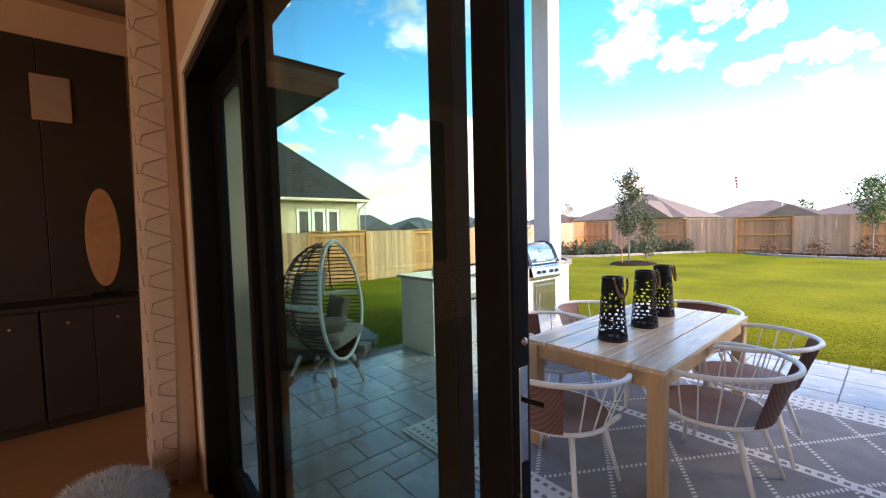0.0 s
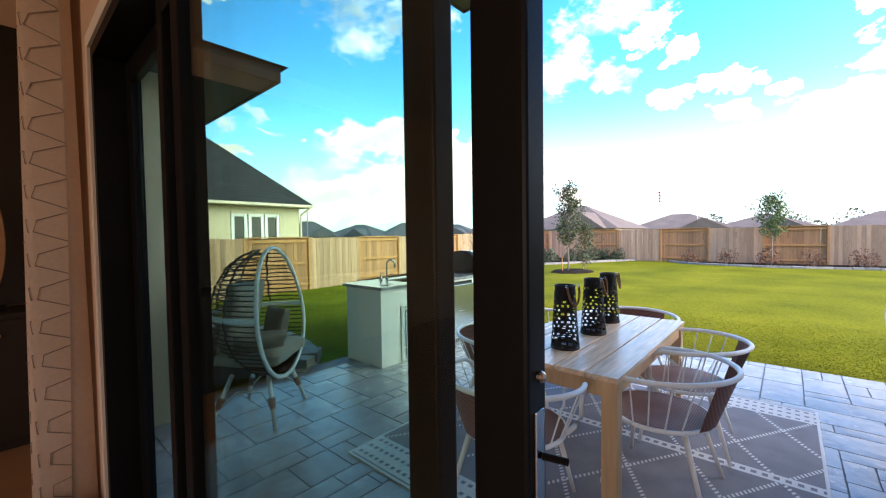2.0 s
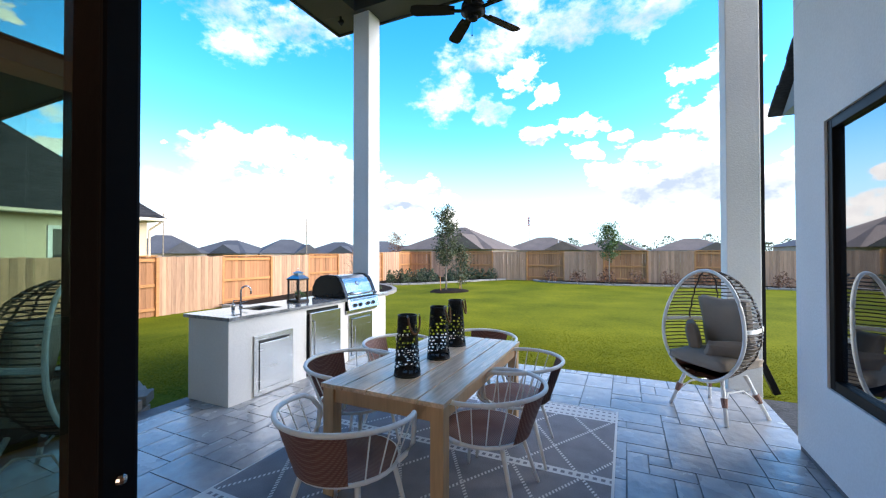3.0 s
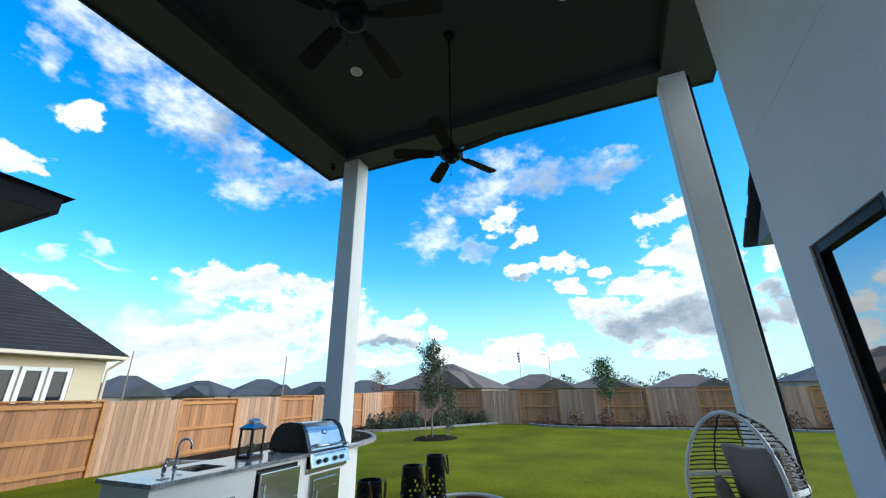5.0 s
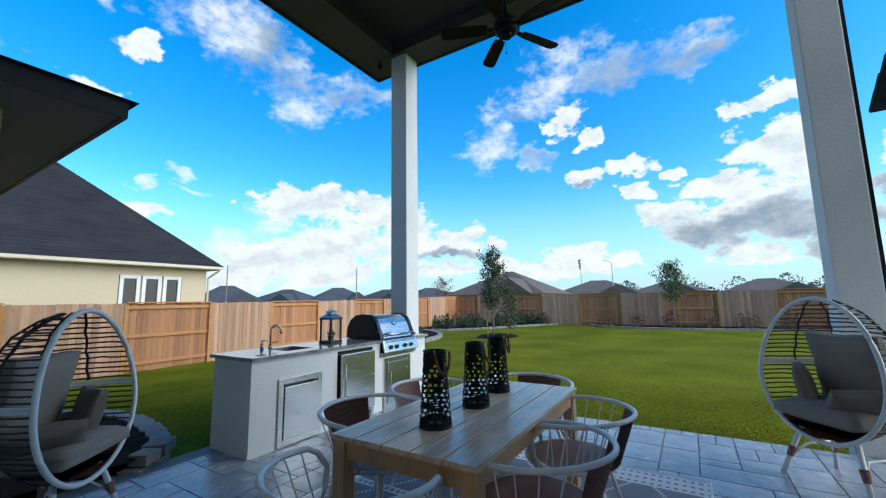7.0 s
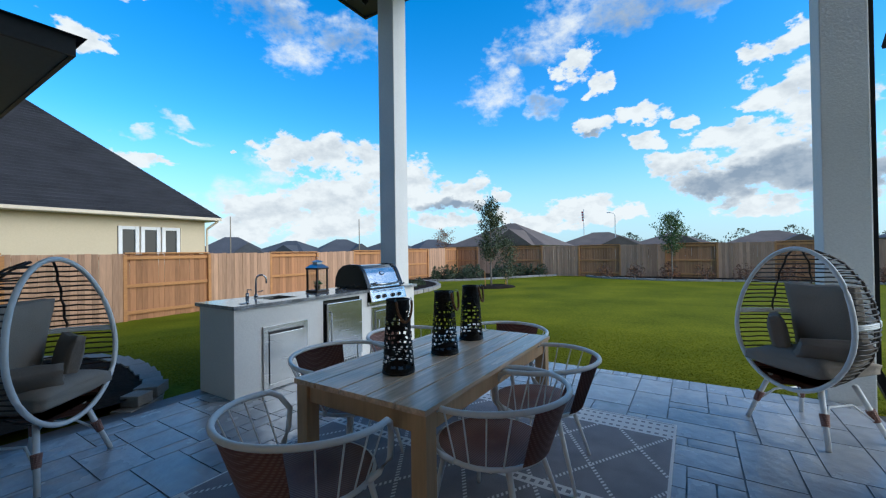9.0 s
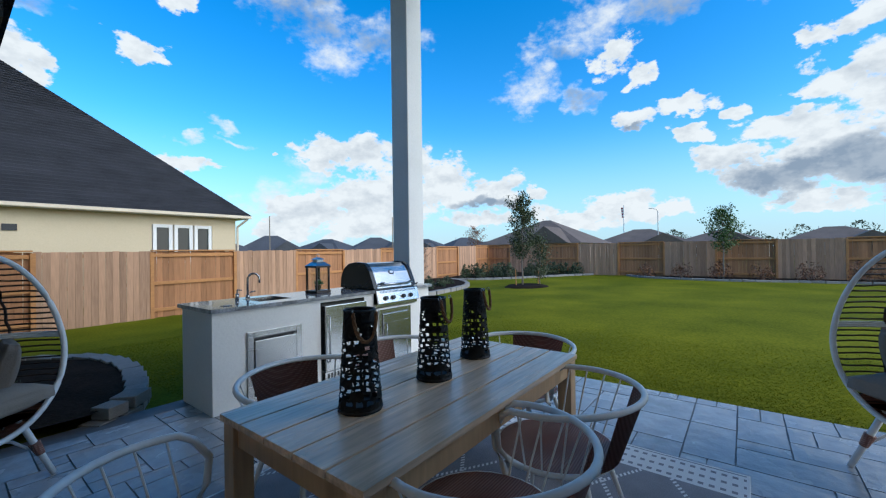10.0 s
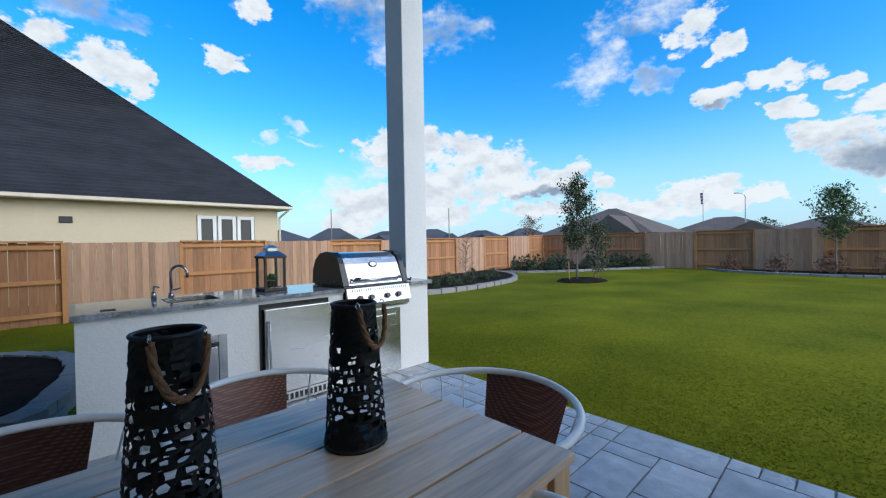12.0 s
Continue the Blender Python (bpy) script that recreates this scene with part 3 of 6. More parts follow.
# ---------------------------------------------------------------- neighbour's house
def neighbour():
    h = thing("house", "cream stucco single storey house with a charcoal hip roof", "house")
    x1, y0, z = 9.95, 17.75, 2.93
    wx0, wx1, wz0, wz1 = 6.92, 9.01, 1.10, 2.58
    for d in ((-14, wx0, y0, y0 + 0.25, -0.6, z), (wx1, x1, y0, y0 + 0.25, -0.6, z), (wx0, wx1, y0 + 0.101, y0 + 0.25, wz0, wz1), (wx0, wx1, y0, y0 + 0.25, -0.6, wz0), (wx0, wx1, y0, y0 + 0.25, wz1, z), (x1 - 0.25, x1, y0 + 0.25, 34, -0.6, z)):
        boxes("wall", CREAM, h, d)
    w3 = (wx1 - wx0) / 3
    for i in range(3):
        a, b = wx0 + i * w3, wx0 + (i + 1) * w3
        w = new("window")
        w.parent = h
        bm = bmesh.new()
        for q in ((a + 0.03, a + 0.15, wz0, wz1), (b - 0.15, b - 0.03, wz0, wz1), (a + 0.15, b - 0.15, wz0, wz0 + 0.1), (a + 0.15, b - 0.15, wz1 - 0.12, wz1)):
            box(bm, q[0], q[1], y0 - 0.03, y0 + 0.1, q[2], q[3], 0.005)
        part("frame", bm, WHITE_TRIM, w)
        boxes("pane", WINDOW_GLASS, w, (a + 0.15, b - 0.15, y0 + 0.03, y0 + 0.04, wz0 + 0.1, wz1 - 0.12))
    boxes("vent", FASCIA, h, (3.2, 3.52, y0 - 0.04, y0, 2.22, 2.42), bevel=0.01)
    ex, ey = 10.33, 17.36
    boxes("fascia", WHITE_TRIM, h, (-15, ex, ey, ey + 0.03, z - 0.02, z + 0.13), (ex - 0.03, ex, ey + 0.03, 35, z - 0.02, z + 0.13))
    boxes("gutter", material("cream gutter", (0.62, 0.52, 0.38), 0.5, scale=30), h, (-15, ex + 0.09, ey - 0.10, ey - 0.002, z + 0.0, z + 0.12), bevel=0.02)
    boxes("soffit", WHITE_TRIM, h, (-15, ex - 0.03, ey + 0.03, y0, z - 0.001, z + 0.02), (x1, ex - 0.03, y0, 35, z - 0.001, z + 0.02))
    bm = bmesh.new()
    rod(bm, (x1 + 0.06, y0 - 0.06, -0.3), (x1 + 0.06, y0 - 0.06, z - 0.35), 0.045)
    rod(bm, (x1 + 0.06, y0 - 0.06, z - 0.35), (ex - 0.05, ey - 0.03, z - 0.02), 0.045)
    part("downpipe", bm, bpy.data.materials["cream gutter"], h)
    k, run = 0.95, 9.0
    bm = bmesh.new()
    top = z + 0.12 + run * k
    poly(bm, [(-15, ey - 0.1, z + 0.12), (ex + 0.1, ey - 0.1, z + 0.12), (ex - run, ey + run, top), (-15, ey + run, top)])
    poly(bm, [(ex + 0.1, ey - 0.1, z + 0.12), (ex + 0.1, 36, z + 0.12), (ex - run, 36, top), (ex - run, ey + run, top)])
    bmesh.ops.solidify(bm, geom=bm.faces[:], thickness=0.04)
    part("roof", bm, SHINGLE, h)
    # shingle courses
    bm = bmesh.new()
    n = 64
    for i in range(n):
        f0 = i / n
        yy, zz = ey - 0.1 + f0 * (run + 0.1), z + 0.125 + f0 * run * k
        xe = ex + 0.1 - f0 * (run + 0.1)
        box(bm, -15, xe, yy, yy + 0.05, zz, zz + 0.012)
    part("shingle_course", bm, SHINGLE, h)["kind"] = "stuff"


neighbour()
# ---------------------------------------------------------------- the porch: more materials
GRANITE = material("speckled grey granite", (0.16, 0.165, 0.175), 0.08, vary=0.6, scale=70, large=9, bump=0.02, second=(0.42, 0.43, 0.45))
BLACK = material("black woven cane", (0.008, 0.008, 0.008), 0.55, vary=0.3, scale=50, bump=0.2)
ENAMEL = material("black enamel", (0.012, 0.012, 0.013), 0.25, vary=0.1, scale=20, bump=0.02)
ROPE = material("brown jute rope", (0.17, 0.09, 0.045), 0.9, vary=0.4, scale=90, large=12, bump=0.5)
CHAIR_METAL = material("pale grey painted tube", (0.76, 0.77, 0.76), 0.38, vary=0.06, scale=30, large=4, bump=0.02)
WIRE = material("dark resin wicker", (0.035, 0.022, 0.016), 0.5, vary=0.4, scale=60, large=6, bump=0.2)
CUSHION = material("taupe cushion fabric", (0.27, 0.23, 0.19), 0.95, vary=0.12, scale=150, large=5, bump=0.3)
PILLOW = material("grey brown pillow fabric", (0.20, 0.165, 0.135), 0.95, vary=0.12, scale=150, large=5, bump=0.3)
FAN_METAL = material("dark bronze fan", (0.012, 0.010, 0.009), 0.6, vary=0.2, scale=30, bump=0.03, spec=0.15)
FAN_BLADE = material("dark wood fan blade", (0.018, 0.012, 0.009), 0.65, vary=0.3, scale=14, bump=0.05, spec=0.15)
TIN = material("galvanised lantern cap", (0.45, 0.47, 0.50), 0.3, metal=1.0, vary=0.15, scale=20, bump=0.08)
DARK_WOOD = material("dark lantern wood", (0.03, 0.018, 0.012), 0.5, vary=0.2, scale=20, bump=0.08)
SUCCULENT = material("succulent leaf", (0.03, 0.10, 0.035), 0.5, vary=0.3, scale=30, bump=0.1)


def weave_material():
    """Brown basket weave of flat resin strands, in object space."""
    mt = material("brown woven resin", (0.20, 0.088, 0.062), 0.55, vary=0.2, scale=80, large=8, bump=0.0)
    t = mt.node_tree
    N, L = t.nodes.new, t.links.new
    tc = N("ShaderNodeTexCoord")
    waves = []
    for axis, turn in (("X", 0.0), ("X", 90.0)):
        mp = N("ShaderNodeMapping")
        mp.inputs["Rotation"].default_value = (radians(turn), 0, radians(turn))
        w = N("ShaderNodeTexWave")
        w.inputs["Scale"].default_value = 26
        L(tc.outputs["Object"], mp.inputs["Vector"])
        L(mp.outputs[0], w.inputs["Vector"])
        waves.append(w.outputs["Fac"])
    mul = N("ShaderNodeMath")
    mul.operation = "MULTIPLY"
    L(waves[0], mul.inputs[0])
    L(waves[1], mul.inputs[1])
    b = t.nodes["Principled BSDF"]
    src = b.inputs["Base Color"].links[0].from_socket
    mix = N("ShaderNodeMix")
    mix.data_type = "RGBA"
    mix.inputs["B"].default_value = (0.40, 0.24, 0.19, 1)
    L(src, mix.inputs["A"])
    sc = N("ShaderNodeMath")
    sc.operation = "MULTIPLY"
    sc.inputs[1].default_value = 0.75
    L(mul.outputs[0], sc.inputs[0])
    L(sc.outputs[0], mix.inputs["Factor"])
    L(mix.outputs["Result"], b.inputs["Base Color"])
    bp = N("ShaderNodeBump")
    bp.inputs["Strength"].default_value, bp.inputs["Distance"].default_value = 0.6, 0.003
    L(mul.outputs[0], bp.inputs["Height"])
    L(bp.outputs[0], b.inputs["Normal"])
    return mt


WEAVE = weave_material()


def rug_material(x0, x1, y0, y1):
    """Grey flat weave with a lattice of white dashes and a white dotted band at both ends."""
    mt = material("grey flat woven rug", (0.25, 0.245, 0.26), 0.95, vary=0.25, scale=160, large=6, bump=0.35)
    t = mt.node_tree
    N, L = t.nodes.new, t.links.new
    pos = N("ShaderNodeNewGeometry")
    sep = N("ShaderNodeSeparateXYZ")
    L(pos.outputs["Position"], sep.inputs[0])

    def m(op, a, b=None, c=None):
        n = N("ShaderNodeMath")
        n.operation = op
        for i, v in enumerate((a, b, c)):
            if v is None:
                continue
            if isinstance(v, (int, float)):
                n.inputs[i].default_value = v
            else:
                L(v, n.inputs[i])
        return n.outputs[0]

    x, y = sep.outputs["X"], sep.outputs["Y"]
    p = 0.50
    lines = None
    u = m("ADD", m("MULTIPLY", x, 0.62), y)
    v = m("SUBTRACT", m("MULTIPLY", x, 0.62), y)
    for a, b in ((u, v), (v, u)):
        d = m("ABSOLUTE", m("SUBTRACT", m("FRACT", m("DIVIDE", a, p)), 0.5))
        line = m("LESS_THAN", d, 0.030)
        dash = m("LESS_THAN", m("FRACT", m("MULTIPLY", b, 30.0)), 0.5)
        on = m("MULTIPLY", line, dash)
        lines = on if lines is None else m("MAXIMUM", lines, on)
    # end bands
    ex = m("MINIMUM", m("SUBTRACT", x, x0), m("SUBTRACT", x1, x))
    band = m("MULTIPLY", m("LESS_THAN", ex, 0.30), m("GREATER_THAN", ex, 0.03))
    dx = m("ABSOLUTE", m("SUBTRACT", m("FRACT", m("DIVIDE", m("SUBTRACT", ex, 0.03), 0.09)), 0.5))
    dy = m("ABSOLUTE", m("SUBTRACT", m("FRACT", m("DIVIDE", y, 0.055)), 0.5))
    dots = m("MULTIPLY", m("LESS_THAN", dx, 0.16), m("LESS_THAN", dy, 0.26))
    dots = m("MULTIPLY", dots, band)
    inner = m("MULTIPLY", lines, m("GREATER_THAN", ex, 0.30))
    # a narrow dotted stripe across the middle
    cx = m("ABSOLUTE", m("SUBTRACT", x, 3.66))
    stripe = m("SUBTRACT", m("LESS_THAN", cx, 0.045), m("MULTIPLY", m("LESS_THAN", cx, 0.018), m("LESS_THAN", dy, 0.26)))
    inner = m("MAXIMUM", m("MULTIPLY", inner, m("GREATER_THAN", cx, 0.045)), stripe)
    white = m("MAXIMUM", inner, m("SUBTRACT", band, dots))
    ey = m("MINIMUM", m("SUBTRACT", y, y0), m("SUBTRACT", y1, y))
    edge = m("LESS_THAN", m("MINIMUM", ex, ey), 0.018)
    white = m("MAXIMUM", white, edge)
    b = t.nodes["Principled BSDF"]
    src = b.inputs["Base Color"].links[0].from_socket
    mix = N("ShaderNodeMix")
    mix.data_type = "RGBA"
    mix.inputs["B"].default_value = (0.76, 0.75, 0.73, 1)
    L(white, mix.inputs["Factor"])
    L(src, mix.inputs["A"])
    L(mix.outputs["Result"], b.inputs["Base Color"])
    return mt


RUG = (2.15, 5.01, 0.285, 2.78)


def rug():
    x0, x1, y0, y1 = RUG
    bm = bmesh.new()
    box(bm, x0, x1, y0, y1, 0.0025, 0.0125, 0.003)
    tagged(part("rug", bm, rug_material(x0, x1, y0, y1)), "flat grey outdoor rug with white dashed diamond lattice", "rug")


rug()


# ---------------------------------------------------------------- dining table
def dining_table():
    t = thing("dining_table", "pale acacia wood dining table with plank top on square legs", "table")
    x0, x1, y0, y1, z = 2.70, 4.455, 1.14, 2.045, 0.75
    n = 5
    w = (y1 - y0) / n
    bm = bmesh.new()
    box(bm, -(x1 - x0) / 2, (x1 - x0) / 2, -w / 2 + 0.005, w / 2 - 0.005, -0.028, 0, 0.0015)
    me = mesh_of("plank", bm, OAK)
    for i in range(n):
        o = new("plank", me)
        o.parent, o.location = t, ((x0 + x1) / 2, y0 + (i + 0.5) * w, z + random.uniform(-0.0008, 0.0008))
    lw = 0.085
    bm = bmesh.new()
    box(bm, 0, lw, 0, lw, 0, z - 0.029 - 0.0127, 0.005)
    leg = mesh_of("leg", bm, OAK_LEG)
    for lx in (x0 + 0.012, x1 - lw - 0.012):
        for ly in (y0 + 0.012, y1 - lw - 0.012):
            o = new("leg", leg)
            o.parent, o.location = t, (lx, ly, 0.0127)
    for ly in (y0 + 0.03, y1 - 0.055):
        boxes("apron", OAK_LEG, t, (x0 + lw + 0.013, x1 - lw - 0.013, ly, ly + 0.025, z - 0.125, z - 0.029), bevel=0.003)
    for lx in (x0 + 0.03, x1 - 0.055):
        boxes("apron", OAK_LEG, t, (lx, lx + 0.025, y0 + lw + 0.013, y1 - lw - 0.013, z - 0.125, z - 0.029), bevel=0.003)


dining_table()


# ---------------------------------------------------------------- dining chairs, facing +x
def dining_chair():
    c = thing("dining_chair", "pale metal tub armchair with brown woven seat and back", "chair", "chairs round the dining table")
    zs, zt = 0.42, 0.728

    def plan(a, r, k=1.0):
        # rounded back, arms running forward
        return Vector((-r * math.cos(a) * k, r * math.sin(a), 0))

    # seat rim and woven seat
    rim = [plan(2 * math.pi * i / 28, 0.283, 0.98 if math.cos(2 * math.pi * i / 28) > 0 else 1.02) + Vector((0.03, 0, zs)) for i in range(28)]
    bm = bmesh.new()
    tube(bm, rim, 0.013, 8, True)
    part("seat_frame", bm, CHAIR_METAL, c, smooth=True)
    bm = bmesh.new()
    top = [bm.verts.new(p + Vector((0, 0, 0.012))) for p in rim]
    low = [bm.verts.new(p + Vector((0, 0, -0.008))) for p in rim]
    mid = bm.verts.new((0.03, 0, zs + 0.0))
    bot = bm.verts.new((0.03, 0, zs - 0.018))
    for i in range(28):
        j = (i + 1) % 28
        bm.faces.new((top[i], top[j], mid))
        bm.faces.new((low[j], low[i], bot))
        bm.faces.new((top[j], top[i], low[i], low[j]))
    part("seat", bm, WEAVE, c, "brown woven seat")
    # top rail: from the front end of one arm round the back to the other
    rail = []
    for i in range(31):
        a = -2.15 + 4.3 * i / 30
        f = abs(a) / 2.15
        fall = 0.03 * f ** 2 + (0.10 * ((f - 0.86) / 0.14) ** 2 if f > 0.86 else 0)
        r = 0.372 - 0.015 * f
        rail.append(Vector((-r * math.cos(a) * (1.0 if f < 0.72 else 1.0), r * math.sin(a) * (1.0 + 0.12 * f), zt - fall)))
    ends = []
    for s, e in ((-1, rail[0]), (1, rail[-1])):
        ends.append([Vector((e.x - 0.01, e.y, e.z - 0.10)), Vector((e.x - 0.06, e.y * 0.93, zs + 0.03)), Vector((e.x - 0.10, e.y * 0.84, zs))])
    path = ends[0][::-1] + rail + ends[1]
    bm = bmesh.new()
    tube(bm, path, 0.0148, 10)
    part("arm_rail", bm, CHAIR_METAL, c, smooth=True)
    # woven back panel
    bm = bmesh.new()
    n = 14
    grid = []
    for i in range(n + 1):
        a = -0.62 + 1.24 * i / n
        lo = Vector((-0.290 * math.cos(a) + 0.02, 0.290 * math.sin(a), zs + 0.008))
        hi = Vector((-0.369 * math.cos(a), 0.369 * math.sin(a), zt - 0.012))
        grid.append([bm.verts.new(lo.lerp(hi, k / 6)) for k in range(7)])
    for i in range(n):
        for k in range(6):
            bm.faces.new((grid[i][k], grid[i + 1][k], grid[i + 1][k + 1], grid[i][k + 1]))
    bmesh.ops.solidify(bm, geom=bm.faces[:], thickness=0.012)
    part("backrest", bm, WEAVE, c, "brown woven back")
    # spindles on both sides
    bm = bmesh.new()
    rod(bm, (0, 0, 0), (0, 0, 1), 0.0044, sides=6)
    sp = mesh_of("spindle", bm, CHAIR_METAL)
    for s in (-1, 1):
        for a in (0.90, 1.19, 1.48, 1.76):
            f = a / 2.15
            r = 0.372 - 0.015 * f
            hi = Vector((-r * math.cos(a), s * r * math.sin(a) * (1.0 + 0.12 * f), zt - 0.03 * f * f - 0.012))
            lo = Vector((-0.283 * math.cos(a) + 0.03, s * 0.283 * math.sin(a), zs + 0.008))
            o = new("spindle", sp)
            o.parent = c
            d = hi - lo
            o.matrix_basis = Matrix.Translation(lo) @ d.to_track_quat("Z", "Y").to_matrix().to_4x4() @ Matrix.Diagonal((1, 1, d.length, 1))
    for sx in (-1, 1):
        for sy in (-1, 1):
            bm = bmesh.new()
            rod(bm, (0.03 + sx * 0.175, sy * 0.175, zs - 0.006), (0.0 + sx * 0.265, sy * 0.265, 0.0), 0.017, 0.011, 10)
            part("leg", bm, CHAIR_METAL, c, smooth=True)
    return c


CHAIRS = [(2.47, 1.65, 4), (3.2, 1.04, 88), (3.88, 1.03, 94), (3.26, 2.2, -92), (3.99, 2.19, -86), (4.55, 1.6, 178)]
_first = dining_chair()
for k, (x, y, r) in enumerate(CHAIRS):
    m = pose(x, y, 0.0127, 0, 0, r)
    if k == 0:
        _first.matrix_basis = m
    else:
        copy_thing(_first, m)


# ---------------------------------------------------------------- woven lanterns on the table
def woven_lantern(seed, x, y, turn, h):
    rng = random.Random(seed)
    l = thing("lantern", "tall black woven cane lantern with a rope handle on the table", "lantern", "woven lanterns on the table", pose(x, y, 0.7512, 0, 0, turn))
    R0, R1 = 0.093, 0.064
    nu, nv = 39, 46
    bm = bmesh.new()
    grid = []
    for j in range(nv + 1):
        f = j / nv
        r = R0 + (R1 - R0) * f ** 0.9
        row = []
        for i in range(nu):
            jit = 0.33 if 1 < j < nv - 1 else 0
            a = 2 * math.pi * (i + rng.uniform(-jit, jit)) / nu
            z = h * (j + rng.uniform(-jit, jit)) / nv
            rr = r + rng.uniform(-0.001, 0.003)
            row.append(bm.verts.new((rr * math.cos(a), rr * math.sin(a), z)))
        grid.append(row)
    for j in range(nv):
        for i in range(nu):
            hole = False
            if 4 <= j < nv - 6:
                jj, ii = j - 4, i + (((j - 4) // 3) % 2) * 1
                if jj % 3 != 2 and ii % 3 != 2:
                    key = rng.random()
                    hole = cell_open(seed, ii // 3, jj // 3, j / nv)
            if not hole:
                bm.faces.new((grid[j][i], grid[j][(i + 1) % nu], grid[j + 1][(i + 1) % nu], grid[j + 1][i]))
    bmesh.ops.solidify(bm, geom=bm.faces[:], thickness=0.004)
    part("body", bm, BLACK, l)
    bm = bmesh.new()
    bmesh.ops.create_cone(bm, cap_ends=True, segments=28, radius1=R0 - 0.006, radius2=R0 - 0.006, depth=0.01, matrix=pose(0, 0, 0.012))
    part("base", bm, BLACK, l)
    for z, r in ((h, R1 + 0.001), (0.008, R0 - 0.002)):
        bm = bmesh.new()
        tube(bm, [(r * math.cos(2 * math.pi * i / 28), r * math.sin(2 * math.pi * i / 28), z) for i in range(28)], 0.005, 8, True)
        part("rim", bm, BLACK, l, smooth=True)
    # rope: hangs down in front of the rim
    pts = []
    for i in range(25):
        a = math.pi * i / 24
        drop = math.sin(a) * (0.115 + 0.0)
        pts.append((R1 + 0.016 + 0.018 * math.sin(a), -0.048 * math.cos(a), h - 0.004 - drop))
    bm = bmesh.new()
    for ph in (0, 2.1, 4.2):
        tw = []
        for i, p in enumerate(pts):
            tw.append((p[0] + 0.0035 * math.cos(i * 0.9 + ph), p[1] + 0.003 * math.sin(i * 0.9 + ph), p[2] + 0.0035 * math.sin(i * 0.9 + ph)))
        tube(bm, tw, 0.0052, 6)
    part("handle", bm, ROPE, l, "brown rope handle", smooth=True)
    for s in (-1, 1):
        bm = bmesh.new()
        tube(bm, [(R1 + 0.008 + 0.008 * math.cos(2 * math.pi * i / 12), s * 0.048, h + 0.004 + 0.008 * math.sin(2 * math.pi * i / 12)) for i in range(12)], 0.002, 6, True)
        part("ring", bm, STEEL, l, "small steel ring")


def cell_open(seed, i, j, f):
    rng = random.Random(seed * 7919 + i * 101 + j * 13)
    return rng.random() < (0.9 if f < 0.6 else 0.62)


woven_lantern(11, 3.085, 1.605, -115, 0.418)
woven_lantern(12, 3.58, 1.60, -85, 0.418)
woven_lantern(13, 4.055, 1.65, -80, 0.418)


# ---------------------------------------------------------------- outdoor kitchen
KITCHEN = pose(0.05, 0.06, 0)          # the kitchen run is set out from its own corner


